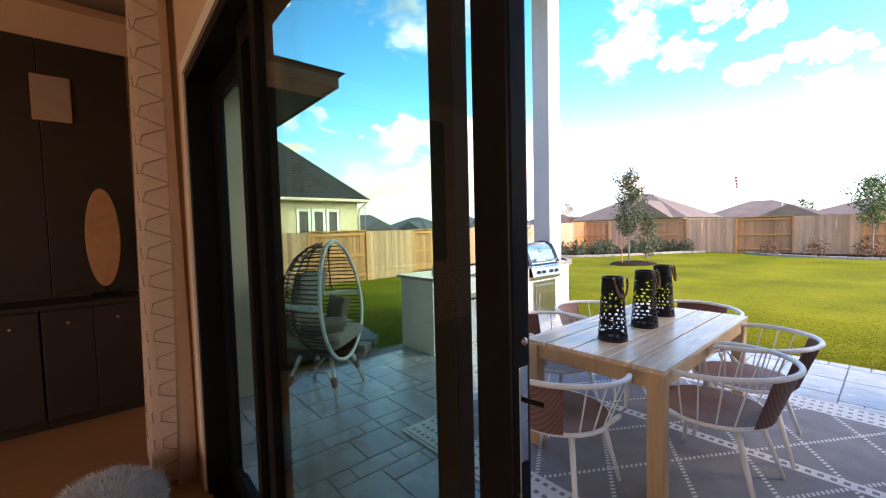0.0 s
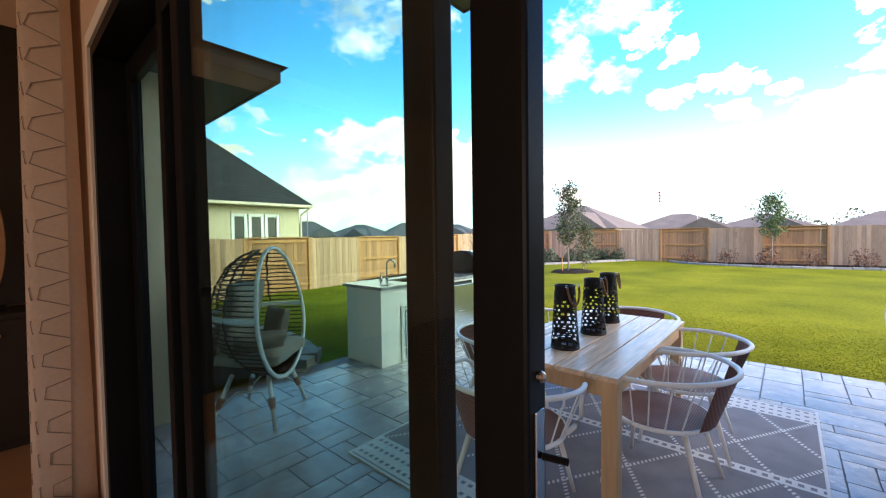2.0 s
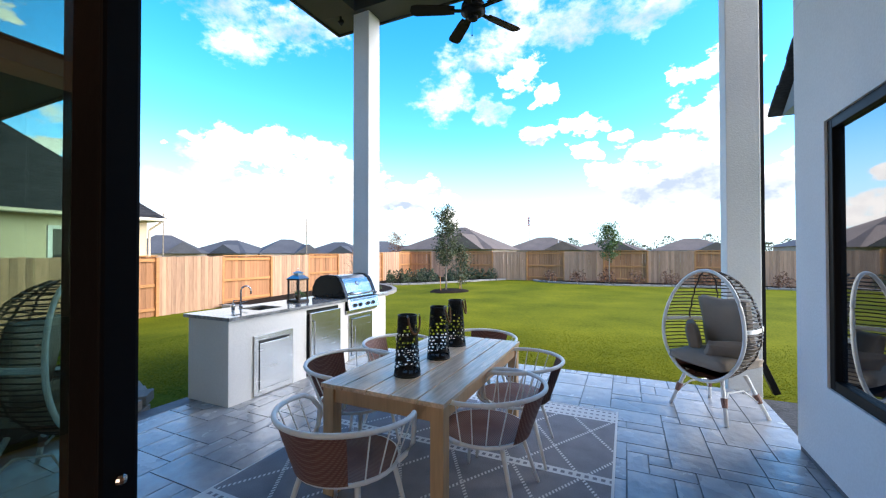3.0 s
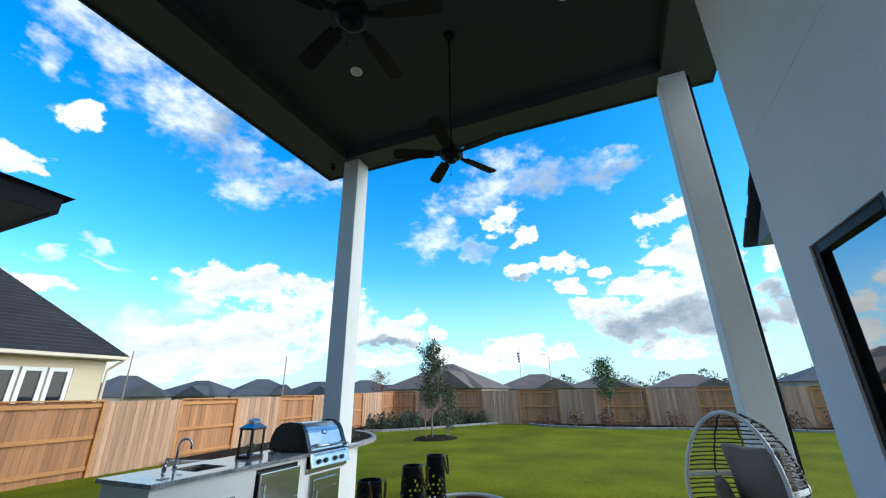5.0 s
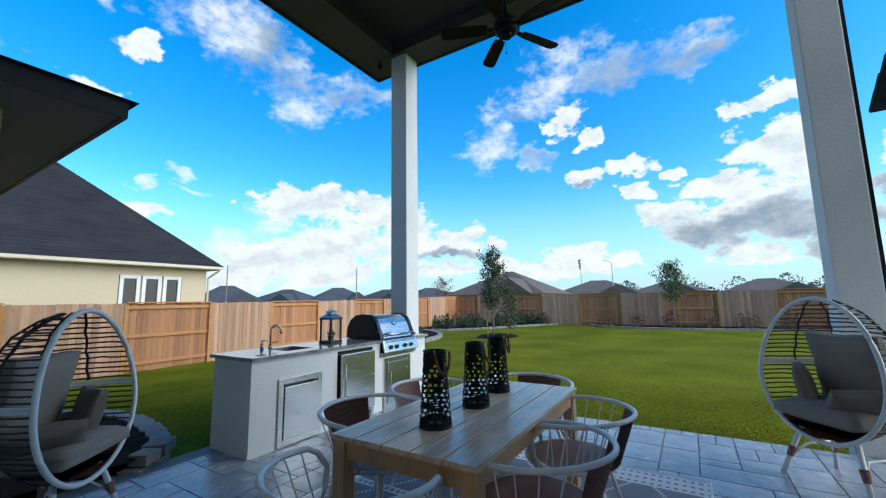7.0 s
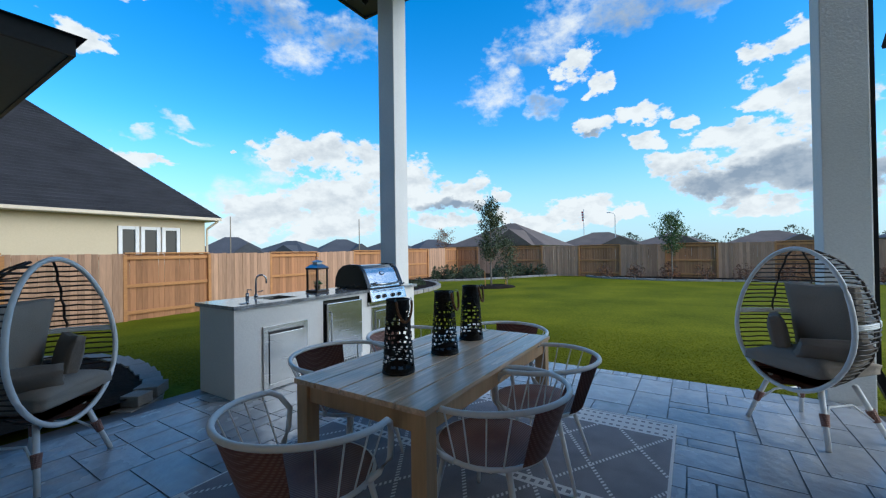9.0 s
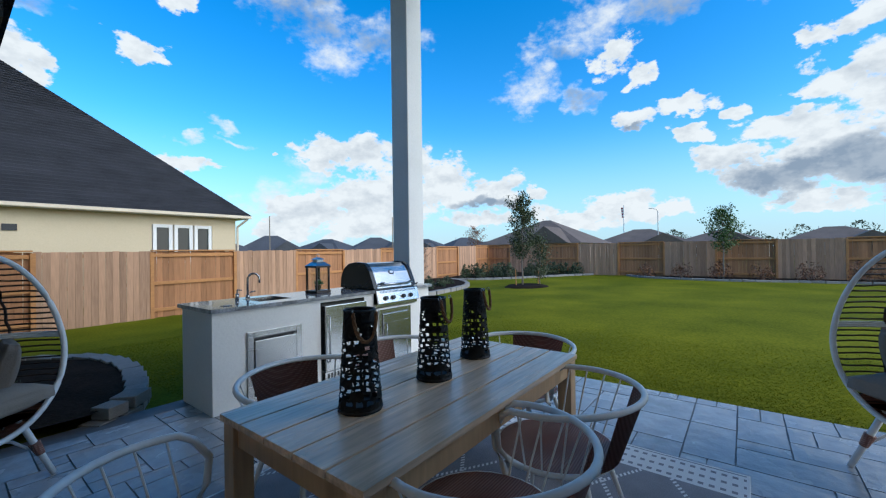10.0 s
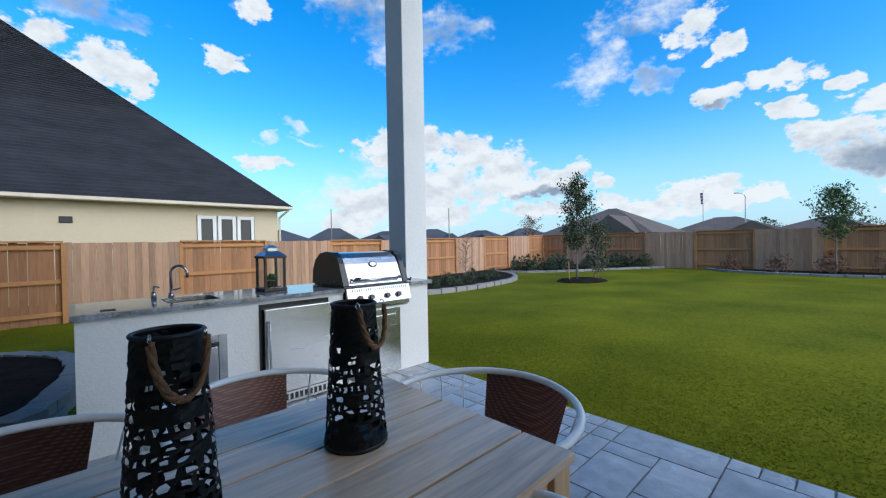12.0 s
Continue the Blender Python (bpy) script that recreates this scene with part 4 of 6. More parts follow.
def outdoor_kitchen():
    k = thing("outdoor_kitchen", "white stucco outdoor kitchen base along the patio edge", "counter", m=KITCHEN)
    x0, x1, y0, y1, z = 3.392, 6.33, 3.90, 4.56, 0.90
    bays = ((3.72, 4.22, 0.04, 0.655), (4.49, 5.11, 0.0, 0.87), (5.26, 6.04, 0.70, z), (5.36, 5.90, 0.04, 0.66))
    # front wall in pieces round the bays
    fr = [(x0, 3.72, 0, z), (4.22, 4.49, 0, z), (5.11, 5.26, 0, z), (5.26, 5.36, 0, 0.70), (5.90, 6.04, 0, 0.70), (6.04, x1, 0, z), (3.72, 4.22, 0, 0.04), (3.72, 4.22, 0.655, z), (4.49, 5.11, 0.87, z), (5.36, 5.90, 0, 0.04), (5.36, 5.90, 0.66, 0.70)]
    for a, b, c, d in fr:
        boxes("front", WHITE_STUCCO, k, (a, b, y0, y0 + 0.09, c, d))
    boxes("side", WHITE_STUCCO, k, (x0, x0 + 0.09, y0 + 0.091, y1, 0, z), bevel=0.004)
    boxes("side", WHITE_STUCCO, k, (x1 - 0.05, x1, y0 + 0.091, 4.205, 0, z))
    boxes("back", WHITE_STUCCO, k, (x0 + 0.091, 6.27, y1 - 0.09, y1, 0, z))
    boxes("base", CONCRETE, k, (x0 + 0.091, 5.97, y0 + 0.091, y1 - 0.091, 0.0, 0.03))
    top = thing("countertop", "speckled grey granite countertop with a cut out for the grill", "countertop", m=KITCHEN)
    sx0, sx1, sy0, sy1 = 3.90, 4.26, 4.06, 4.44
    for d in ((3.37, sx0, 3.862, 4.62, z + 0.001, z + 0.037), (sx1, 5.255, 3.862, 4.62, z + 0.001, z + 0.037),
          (sx0, sx1, 3.862, sy0, z + 0.001, z + 0.037), (sx0, sx1, sy1, 4.62, z + 0.001, z + 0.037), (5.255, 6.27, 4.54, 4.62, z + 0.001, z + 0.037), (6.045, 6.37, 3.862, 4.205, z + 0.001, z + 0.037)):
        boxes("slab", GRANITE, top, d)
    boxes("outlet", ENAMEL, top, (3.52, 3.60, 3.98, 4.04, z + 0.0375, z + 0.042), label="small grey outlet cover")
    s = thing("sink", "stainless steel bar sink set in the countertop", "sink", m=KITCHEN)
    bm = bmesh.new()
    box(bm, sx0 + 0.002, sx1 - 0.002, sy0 + 0.002, sy1 - 0.002, 0.74, z + 0.036)
    up = [f for f in bm.faces if f.normal.z > 0.9]
    bmesh.ops.delete(bm, geom=up, context="FACES")
    bmesh.ops.solidify(bm, geom=bm.faces[:], thickness=0.003)
    part("basin", bm, STEEL, s)
    bm = bmesh.new()
    rod(bm, (4.08, 4.25, 0.744), (4.08, 4.25, 0.752), 0.03, sides=16)
    part("drain", bm, ENAMEL, s)
    f = thing("faucet", "chrome gooseneck faucet beside the bar sink", "faucet", m=KITCHEN)
    bm = bmesh.new()
    bx, by, bz = 3.99, 4.49, z + 0.037
    pts = [(bx, by, bz), (bx, by, bz + 0.20)] + [(bx + 0.055 - 0.055 * math.cos(a), by - 0.02 * (1 - math.cos(a)), bz + 0.20 + 0.062 * math.sin(a)) for a in [math.pi * i / 10 for i in range(1, 11)]] + [(bx + 0.11, by - 0.04, bz + 0.16)]
    tube(bm, pts, 0.011, 10)
    part("spout", bm, STEEL, f, smooth=True)
    bm = bmesh.new()
    rod(bm, (bx, by, bz), (bx, by, bz + 0.035), 0.022, 0.018, 16)
    part("base", bm, STEEL, f, smooth=True)
    bm = bmesh.new()
    rod(bm, (bx + 0.015, by - 0.01, bz + 0.06), (bx + 0.06, by - 0.05, bz + 0.075), 0.006)
    part("lever", bm, STEEL, f)
    d = thing("soap_dispenser", "small chrome soap dispenser beside the faucet", "soap dispenser", m=KITCHEN)
    bm = bmesh.new()
    rod(bm, (3.87, 4.47, bz), (3.87, 4.47, bz + 0.06), 0.02, 0.016, 14)
    part("body", bm, STEEL, d, smooth=True)
    bm = bmesh.new()
    rod(bm, (3.87, 4.47, bz + 0.06), (3.87, 4.47, bz + 0.10), 0.007)
    rod(bm, (3.87, 4.47, bz + 0.10), (3.90, 4.43, bz + 0.095), 0.006)
    part("pump", bm, STEEL, d)
    # built-in bin drawer
    w = thing("built_in_drawer", "stainless steel pull-out bin drawer in the stucco base", "drawer", m=KITCHEN)
    a, b, c, e = 3.72, 4.22, 0.04, 0.655
    bm = bmesh.new()
    for q in ((a - 0.03, a + 0.03, c - 0.03, e + 0.03), (b - 0.03, b + 0.03, c - 0.03, e + 0.03), (a + 0.03, b - 0.03, c - 0.03, c + 0.03), (a + 0.03, b - 0.03, e - 0.03, e + 0.03)):
        box(bm, q[0], q[1], y0 - 0.018, y0 - 0.0005, max(q[2], 0.012), q[3], 0.003)
    part("frame", bm, STEEL, w)
    boxes("front_panel", STEEL, w, (a + 0.036, b - 0.036, y0 - 0.028, y0 + 0.05, c + 0.036, e - 0.060), bevel=0.004)
    boxes("handle", ENAMEL, w, (a + 0.036, b - 0.036, y0 - 0.012, y0 + 0.04, e - 0.055, e - 0.036), bevel=0.003, label="dark recessed finger pull")
    # beverage fridge
    g = thing("beverage_fridge", "stainless steel under-counter fridge with black trim", "fridge", m=KITCHEN)
    a, b = 4.492, 5.108
    boxes("body", ENAMEL, g, (a, b, y0 + 0.0, 4.45, 0.012, 0.868))
    boxes("door", STEEL, g, (a + 0.03, b - 0.004, y0 - 0.05, y0 - 0.002, 0.115, 0.83), bevel=0.006)
    bm = bmesh.new()
    tube(bm, [(a + 0.055, y0 - 0.05, 0.22), (a + 0.055, y0 - 0.085, 0.23), (a + 0.055, y0 - 0.085, 0.72), (a + 0.055, y0 - 0.05, 0.73)], 0.009, 8)
    part("handle", bm, STEEL, g, smooth=True)
    gr = boxes("grille", STEEL, g, (a + 0.03, b - 0.004, y0 - 0.03, y0 - 0.002, 0.015, 0.105))
    for i in range(12):
        x = a + 0.06 + i * 0.043
        boxes("slot", ENAMEL, gr, (x, x + 0.026, y0 - 0.033, y0 - 0.0305, 0.035, 0.085))
    # cabinet door under the grill
    cd = thing("access_door", "stainless steel access door under the grill", "cabinet door", m=KITCHEN)
    a, b, c, e = 5.36, 5.90, 0.04, 0.66
    bm = bmesh.new()
    for q in ((a - 0.025, a + 0.03, c - 0.025, e + 0.025), (b - 0.03, b + 0.025, c - 0.025, e + 0.025), (a + 0.03, b - 0.03, c - 0.025, c + 0.03), (a + 0.03, b - 0.03, e - 0.03, e + 0.025)):
        box(bm, q[0], q[1], y0 - 0.016, y0 - 0.0005, max(q[2], 0.012), q[3], 0.003)
    part("frame", bm, STEEL, cd)
    boxes("door", STEEL, cd, (a + 0.036, b - 0.036, y0 - 0.03, y0 + 0.04, c + 0.036, e - 0.036), bevel=0.005)
    bm = bmesh.new()
    tube(bm, [(a + 0.075, y0 - 0.03, 0.2), (a + 0.075, y0 - 0.055, 0.21), (a + 0.075, y0 - 0.055, 0.5), (a + 0.075, y0 - 0.03, 0.51)], 0.006, 8)
    part("handle", bm, STEEL, cd, smooth=True)


outdoor_kitchen()


def grill():
    g = thing("gas_grill", "built-in gas grill with a closed steel hood and black ends", "grill", m=KITCHEN)
    x0, x1 = 5.27, 6.03
    boxes("firebox", ENAMEL, g, (x0, x1, 3.905, 4.53, 0.72, 0.945), bevel=0.01)
    # hood: rounded section extruded along x
    prof = [(3.90, 0.95), (3.915, 1.00), (3.985, 1.155), (4.03, 1.22), (4.10, 1.265), (4.22, 1.275), (4.36, 1.255), (4.46, 1.19), (4.52, 1.08), (4.535, 0.95)]
    for nm, a, b, mat, grow in (("hood", x0 + 0.055, x1 - 0.055, STEEL, 0.0), ("hood_end", x0 - 0.01, x0 + 0.054, ENAMEL, 0.012), ("hood_end", x1 - 0.054, x1 + 0.01, ENAMEL, 0.012)):
        bm = bmesh.new()
        va = [bm.verts.new((a, y + (grow if y > 4.2 else -grow), z + (grow if z > 1 else 0))) for y, z in prof]
        vb = [bm.verts.new((b, y + (grow if y > 4.2 else -grow), z + (grow if z > 1 else 0))) for y, z in prof]
        n = len(prof)
        for i in range(n):
            bm.faces.new((va[i], vb[i], vb[(i + 1) % n], va[(i + 1) % n]))
        bm.faces.new(va)
        bm.faces.new(vb[::-1])
        bmesh.ops.bevel(bm, geom=bm.edges[:], offset=0.004, segments=1, affect="EDGES")
        part(nm, bm, mat, g)
    bm = bmesh.new()
    tube(bm, [(x0 + 0.09, 3.92, 1.01), (x0 + 0.09, 3.865, 1.0), (x1 - 0.09, 3.865, 1.0), (x1 - 0.09, 3.92, 1.01)], 0.011, 8)
    part("handle", bm, STEEL, g, smooth=True)
    # thermometer on the hood
    q = pose(5.65, 3.985, 1.145, 65, 0, 0)
    bm = bmesh.new()
    bmesh.ops.create_cone(bm, cap_ends=True, segments=24, radius1=0.045, radius2=0.042, depth=0.014, matrix=q @ Matrix.Diagonal((1.25, 0.8, 1, 1)))
    th = part("thermometer", bm, ENAMEL, g, "oval hood thermometer")
    bm = bmesh.new()
    bmesh.ops.create_cone(bm, cap_ends=True, segments=24, radius1=0.03, radius2=0.028, depth=0.006, matrix=q @ pose(0, 0, 0.011) @ Matrix.Diagonal((1.2, 0.75, 1, 1)))
    part("dial", bm, STEEL, th)
    boxes("badge", ENAMEL, g, (5.40, 5.47, 3.906, 3.912, 1.012, 1.026))
    # control panel with knobs
    bm = bmesh.new()
    m = pose(0, 3.845, 0.845, -16, 0, 0)
    box(bm, x0, x1, -0.012, 0.012, -0.085, 0.085, 0.006, m)
    p = part("control_panel", bm, STEEL, g)
    for i in range(26):
        bm = bmesh.new()
        x = x0 + 0.06 + i * 0.0255
        box(bm, x, x + 0.009, -0.0145, -0.0122, 0.045, 0.075, 0, m)
        part("slot", bm, ENAMEL, p)
    for x in (5.40, 5.53, 5.72, 5.86):
        bm = bmesh.new()
        bmesh.ops.create_cone(bm, cap_ends=True, segments=20, radius1=0.030, radius2=0.024, depth=0.03, matrix=m @ pose(x, -0.028, -0.02, 90, 0, 0))
        kn = part("knob", bm, ENAMEL, p, "black control knob")
        bm = bmesh.new()
        bmesh.ops.create_cone(bm, cap_ends=True, segments=20, radius1=0.034, radius2=0.033, depth=0.006, matrix=m @ pose(x, -0.0155, -0.02, 90, 0, 0))
        part("bezel", bm, STEEL, kn)
    boxes("drip_side", STEEL, g, (x0 - 0.004, x1 + 0.004, 3.865, 3.904, 0.72, 0.76))
    # gas hose fitting at the end
    bm = bmesh.new()
    tube(bm, [(6.10 + 0.03 * math.cos(a), 3.95 + 0.03 * math.sin(a), 0.95 + 0.004 * a) for a in [i * 0.5 for i in range(14)]], 0.007, 8)
    part("hose", bm, ENAMEL, g, smooth=True)


grill()


def candle_lantern():
    l = thing("candle_lantern", "dark wooden box lantern with a tin cap and a succulent inside", "lantern", m=pose(4.79, 4.36, 0.9385, 0, 0, 4))
    s, h = 0.098, 0.30
    boxes("base", DARK_WOOD, l, (-s - 0.008, s + 0.008, -s - 0.008, s + 0.008, 0, 0.028), bevel=0.004)
    boxes("top_frame", DARK_WOOD, l, (-s - 0.008, s + 0.008, -s - 0.008, s + 0.008, h, h + 0.022), bevel=0.004)
    for x in (-s, s - 0.02):
        for y in (-s, s - 0.02):
            boxes("post", DARK_WOOD, l, (x, x + 0.02, y, y + 0.02, 0.028, h), bevel=0.002)
    for d in ((-s + 0.02, s - 0.02, -s + 0.008, -s + 0.010), (-s + 0.02, s - 0.02, s - 0.010, s - 0.008)):
        boxes("pane", LANTERN_GLASS, l, (d[0], d[1], d[2], d[3], 0.028, h))
    for d in ((-s + 0.008, -s + 0.010), (s - 0.010, s - 0.008)):
        boxes("pane", LANTERN_GLASS, l, (d[0], d[1], -s + 0.02, s - 0.02, 0.028, h))
    bm = bmesh.new()
    bmesh.ops.create_cone(bm, cap_ends=True, segments=4, radius1=0.15, radius2=0.075, depth=0.045, matrix=pose(0, 0, h + 0.045, 0, 0, 45))
    bmesh.ops.create_cone(bm, cap_ends=True, segments=4, radius1=0.06, radius2=0.06, depth=0.03, matrix=pose(0, 0, h + 0.082, 0, 0, 45))
    bmesh.ops.create_cone(bm, cap_ends=True, segments=4, radius1=0.085, radius2=0.02, depth=0.025, matrix=pose(0, 0, h + 0.11, 0, 0, 45))
    part("cap", bm, TIN, l, "galvanised tin cap")
    bm = bmesh.new()
    tube(bm, [(0.022 * math.cos(2 * math.pi * i / 16), 0, h + 0.14 + 0.022 * math.sin(2 * math.pi * i / 16)) for i in range(16)], 0.003, 6, True)
    part("ring", bm, TIN, l, smooth=True)
    bm = bmesh.new()
    bmesh.ops.create_cone(bm, cap_ends=True, segments=16, radius1=0.03, radius2=0.042, depth=0.06, matrix=pose(0, 0, 0.059))
    part("pot", bm, DARK_WOOD, l)
    bm = bmesh.new()
    rng = random.Random(5)
    for i in range(34):
        a, e = rng.uniform(0, 6.28), rng.uniform(0.15, 1.4)
        d = Vector((math.cos(a) * math.cos(e), math.sin(a) * math.cos(e), math.sin(e)))
        p = Vector((0, 0, 0.095)) + d * rng.uniform(0.02, 0.05)
        bmesh.ops.create_uvsphere(bm, u_segments=6, v_segments=4, radius=1.0, matrix=Matrix.Translation(p) @ d.to_track_quat("Z", "Y").to_matrix().to_4x4() @ Matrix.Diagonal((0.012, 0.007, 0.026, 1)))
    part("succulent", bm, SUCCULENT, l, "small green succulent", smooth=True)


LANTERN_GLASS = glass_material("lantern glass", (0.97, 0.98, 0.98))
candle_lantern()


# ---------------------------------------------------------------- egg chairs, facing +x
def egg_chair(label, side):
    c = thing("egg_chair", label, "chair", "egg chairs on the patio")
    z0, z1 = 0.34, 1.43

    def prof(t):
        t = min(1.0, max(0.0, t))
        return math.sqrt(max(0.0, 1 - ((t - 0.44) / (0.56 if t > 0.44 else 0.44)) ** 2)) * (1 - 0.10 * max(0.0, t - 0.44))

    def front(t):
        return 0.30 - 0.16 * t - 0.06 * (1 - t) ** 3

    def shell(t, a):
        # a from -90 to 90 degrees: from one side round the back to the other
        w, d = 0.445 * prof(t), 0.58 * prof(t) ** 0.9
        return Vector((front(t) - d * math.cos(a), w * math.sin(a), z0 + (z1 - z0) * t))

    ring = []
    n = 30
    for i in range(n + 1):
        ring.append(shell(0.5 - 0.5 * math.cos(math.pi * i / n), math.pi / 2))
    for i in range(n - 1, 0, -1):
        ring.append(shell(0.5 - 0.5 * math.cos(math.pi * i / n), -math.pi / 2))
    bm = bmesh.new()
    tube(bm, ring, 0.017, 8, True)
    part("ring", bm, CHAIR_METAL, c, smooth=True)
    rows = 27
    for i in range(rows):
        t = 0.03 + 0.94 * (i + 0.5) / rows
        if abs(t - 0.50) < 0.015:
            continue
        pts = [shell(t, -math.pi / 2 + math.pi * k / 18) for k in range(19)]
        pts = [p + Vector((0, 0, random.uniform(-0.004, 0.004))) for p in pts]
        bm = bmesh.new()
        tube(bm, pts, 0.0062, 5)
        part("strand", bm, WIRE, c, smooth=True)
    for a in (-1.05, -0.52, 0.0, 0.52, 1.05):
        pts = [shell(0.02 + 0.965 * k / 22, a) for k in range(23)]
        bm = bmesh.new()
        tube(bm, [p + Vector((0.006 * math.sin(k * 2.2), 0.006 * math.cos(k * 2.2), 0)) for k, p in enumerate(pts)], 0.0085, 6)
        part("rib", bm, WIRE, c, smooth=True)
    bm = bmesh.new()
    for dz in (-0.012, 0.0, 0.012):
        tube(bm, [shell(0.50, -math.pi / 2 + math.pi * k / 20) + Vector((0, 0, dz)) for k in range(21)], 0.0095, 6)
    part("band", bm, CHAIR_METAL, c, smooth=True)
    # woven bottom
    bm = bmesh.new()
    rings = [[bm.verts.new(shell(t, -math.pi / 2 + math.pi * k / 16)) for k in range(17)] for t in (0.005, 0.035, 0.075, 0.12)]
    for r0, r1 in zip(rings, rings[1:]):
        for k in range(16):
            bm.faces.new((r0[k], r0[k + 1], r1[k + 1], r1[k]))
    bm.faces.new(rings[2])
    bmesh.ops.solidify(bm, geom=bm.faces[:], thickness=0.008)
    part("basket", bm, WEAVE, c, "brown woven basket bottom")
    # legs with woven wraps
    for sx, sy in ((1, 1), (1, -1), (-1, 1), (-1, -1)):
        top, foot = Vector((0.02 + sx * 0.15, sy * 0.19, 0.40)), Vector((0.0 + sx * 0.27, sy * 0.31, 0.0))
        bm = bmesh.new()
        rod(bm, top, foot, 0.019, 0.017, 10)
        lg = part("leg", bm, CHAIR_METAL, c, smooth=True)
        bm = bmesh.new()
        rod(bm, top.lerp(foot, 0.42), top.lerp(foot, 0.62), 0.030, 0.023, 10)
        part("wrap", bm, WEAVE, lg, "brown woven leg wrap")
    for sy in (-1, 1):
        bm = bmesh.new()
        a, b = Vector((0.22, sy * 0.26, 0.16)), Vector((-0.19, sy * 0.26, 0.16))
        tube(bm, [a, a.lerp(b, 0.25) + Vector((0, -sy * 0.06, 0.10)), a.lerp(b, 0.75) + Vector((0, -sy * 0.06, 0.10)), b], 0.009, 8)
        part("brace", bm, CHAIR_METAL, c, smooth=True)

    def cushion(name, m, sx, sy, sz, mat, lab, puff=2.6):
        bm = bmesh.new()
        bmesh.ops.create_cube(bm, size=2.0)
        bmesh.ops.subdivide_edges(bm, edges=bm.edges[:], cuts=7, use_grid_fill=True)
        for v in bm.verts:
            x, y, z = v.co
            edge = (1 - abs(x) ** puff * 0.75) * (1 - abs(y) ** puff * 0.75)
            v.co = Vector((x * (1 - 0.05 * (1 - abs(y))), y * (1 - 0.05 * (1 - abs(x))), z * max(0.16, edge) ** 0.5))
            w = noise.noise(v.co * 2.3 + Vector((m[0][3], m[1][3], m[2][3]))) * 0.05
            v.co += v.co.normalized() * w
            v.co = Vector((v.co.x * sx, v.co.y * sy, v.co.z * sz))
        bmesh.ops.transform(bm, matrix=m, verts=bm.verts)
        return part(name, bm, mat, c, lab, smooth=True)

    cushion("seat_cushion", pose(0.04, 0, 0.545), 0.25, 0.30, 0.085, CUSHION, "thick taupe seat cushion", 5)
    cushion("back_cushion", pose(-0.14, 0.0, 0.85, 0, -79, 0), 0.30, 0.25, 0.075, CUSHION, "tall taupe back cushion", 5)
    cushion("pillow", pose(0.05, side * 0.22, 0.72, 0, -78, side * 50), 0.16, 0.17, 0.065, PILLOW, "small square grey brown pillow")
    cushion("pillow", pose(0.11, -side * 0.21, 0.665, 0, -38, -side * 55), 0.14, 0.19, 0.065, PILLOW, "small grey brown pillow lying against the side")
    return c


egg = egg_chair("egg shaped wicker lounge chair with taupe cushions by the column", -1)
egg.matrix_basis = pose(5.49, -0.63, 0, 0, 0, 131)
egg_north = egg_chair("egg shaped wicker lounge chair with taupe cushions by the planting bed", 1)
egg_north.matrix_basis = pose(2.04, 3.90, 0, 0, 0, -50)


# ---------------------------------------------------------------- ceiling fans and lights
def ceiling_fan(x, y, turn):
    f = thing("ceiling_fan", "dark bronze ceiling fan with five blades on a long rod", "ceiling fan", "ceiling fans under the porch", pose(x, y, 4.25, 0, 0, turn))
    top = 6.103 - 4.25
    bm = bmesh.new()
    bmesh.ops.create_cone(bm, cap_ends=True, segments=20, radius1=0.045, radius2=0.075, depth=0.07, matrix=pose(0, 0, top - 0.035))
    part("canopy", bm, FAN_METAL, f, smooth=True)
    bm = bmesh.new()
    rod(bm, (0, 0, 0.14), (0, 0, top - 0.06), 0.013)
    part("rod", bm, FAN_METAL, f, smooth=True)
    bm = bmesh.new()
    for r0, r1, a, b in ((0.05, 0.03, 0.10, 0.17), (0.125, 0.07, 0.05, 0.10), (0.135, 0.125, -0.03, 0.05), (0.08, 0.13, -0.07, -0.03), (0.05, 0.06, -0.11, -0.07)):
        bmesh.ops.create_cone(bm, cap_ends=True, segments=24, radius1=r0, radius2=r1, depth=b - a, matrix=pose(0, 0, (a + b) / 2))
    part("motor", bm, FAN_METAL, f, smooth=True)
    for i in range(5):
        m = pose(0, 0, -0.01, 0, 0, 72 * i)
        bm = bmesh.new()
        box(bm, 0.12, 0.24, -0.025, 0.025, -0.008, 0.004, 0.003, m)
        part("bracket", bm, FAN_METAL, f)
        bm = bmesh.new()
        out = [(0.20, -0.055), (0.30, -0.066), (0.62, -0.075), (0.67, -0.06), (0.685, 0.0), (0.67, 0.06), (0.62, 0.075), (0.30, 0.066), (0.20, 0.055)]
        prism(bm, out, -0.004, 0.004)
        bmesh.ops.transform(bm, matrix=m @ pose(0, 0, 0.006, 12, 0, 0), verts=bm.verts)
        part("blade", bm, FAN_BLADE, f)
    bm = bmesh.new()
    rod(bm, (0.03, 0, -0.26), (0.03, 0, -0.10), 0.002, sides=6)
    bmesh.ops.create_uvsphere(bm, u_segments=8, v_segments=6, radius=0.009, matrix=pose(0.03, 0, -0.265))
    part("pull_chain", bm, FAN_METAL, f)


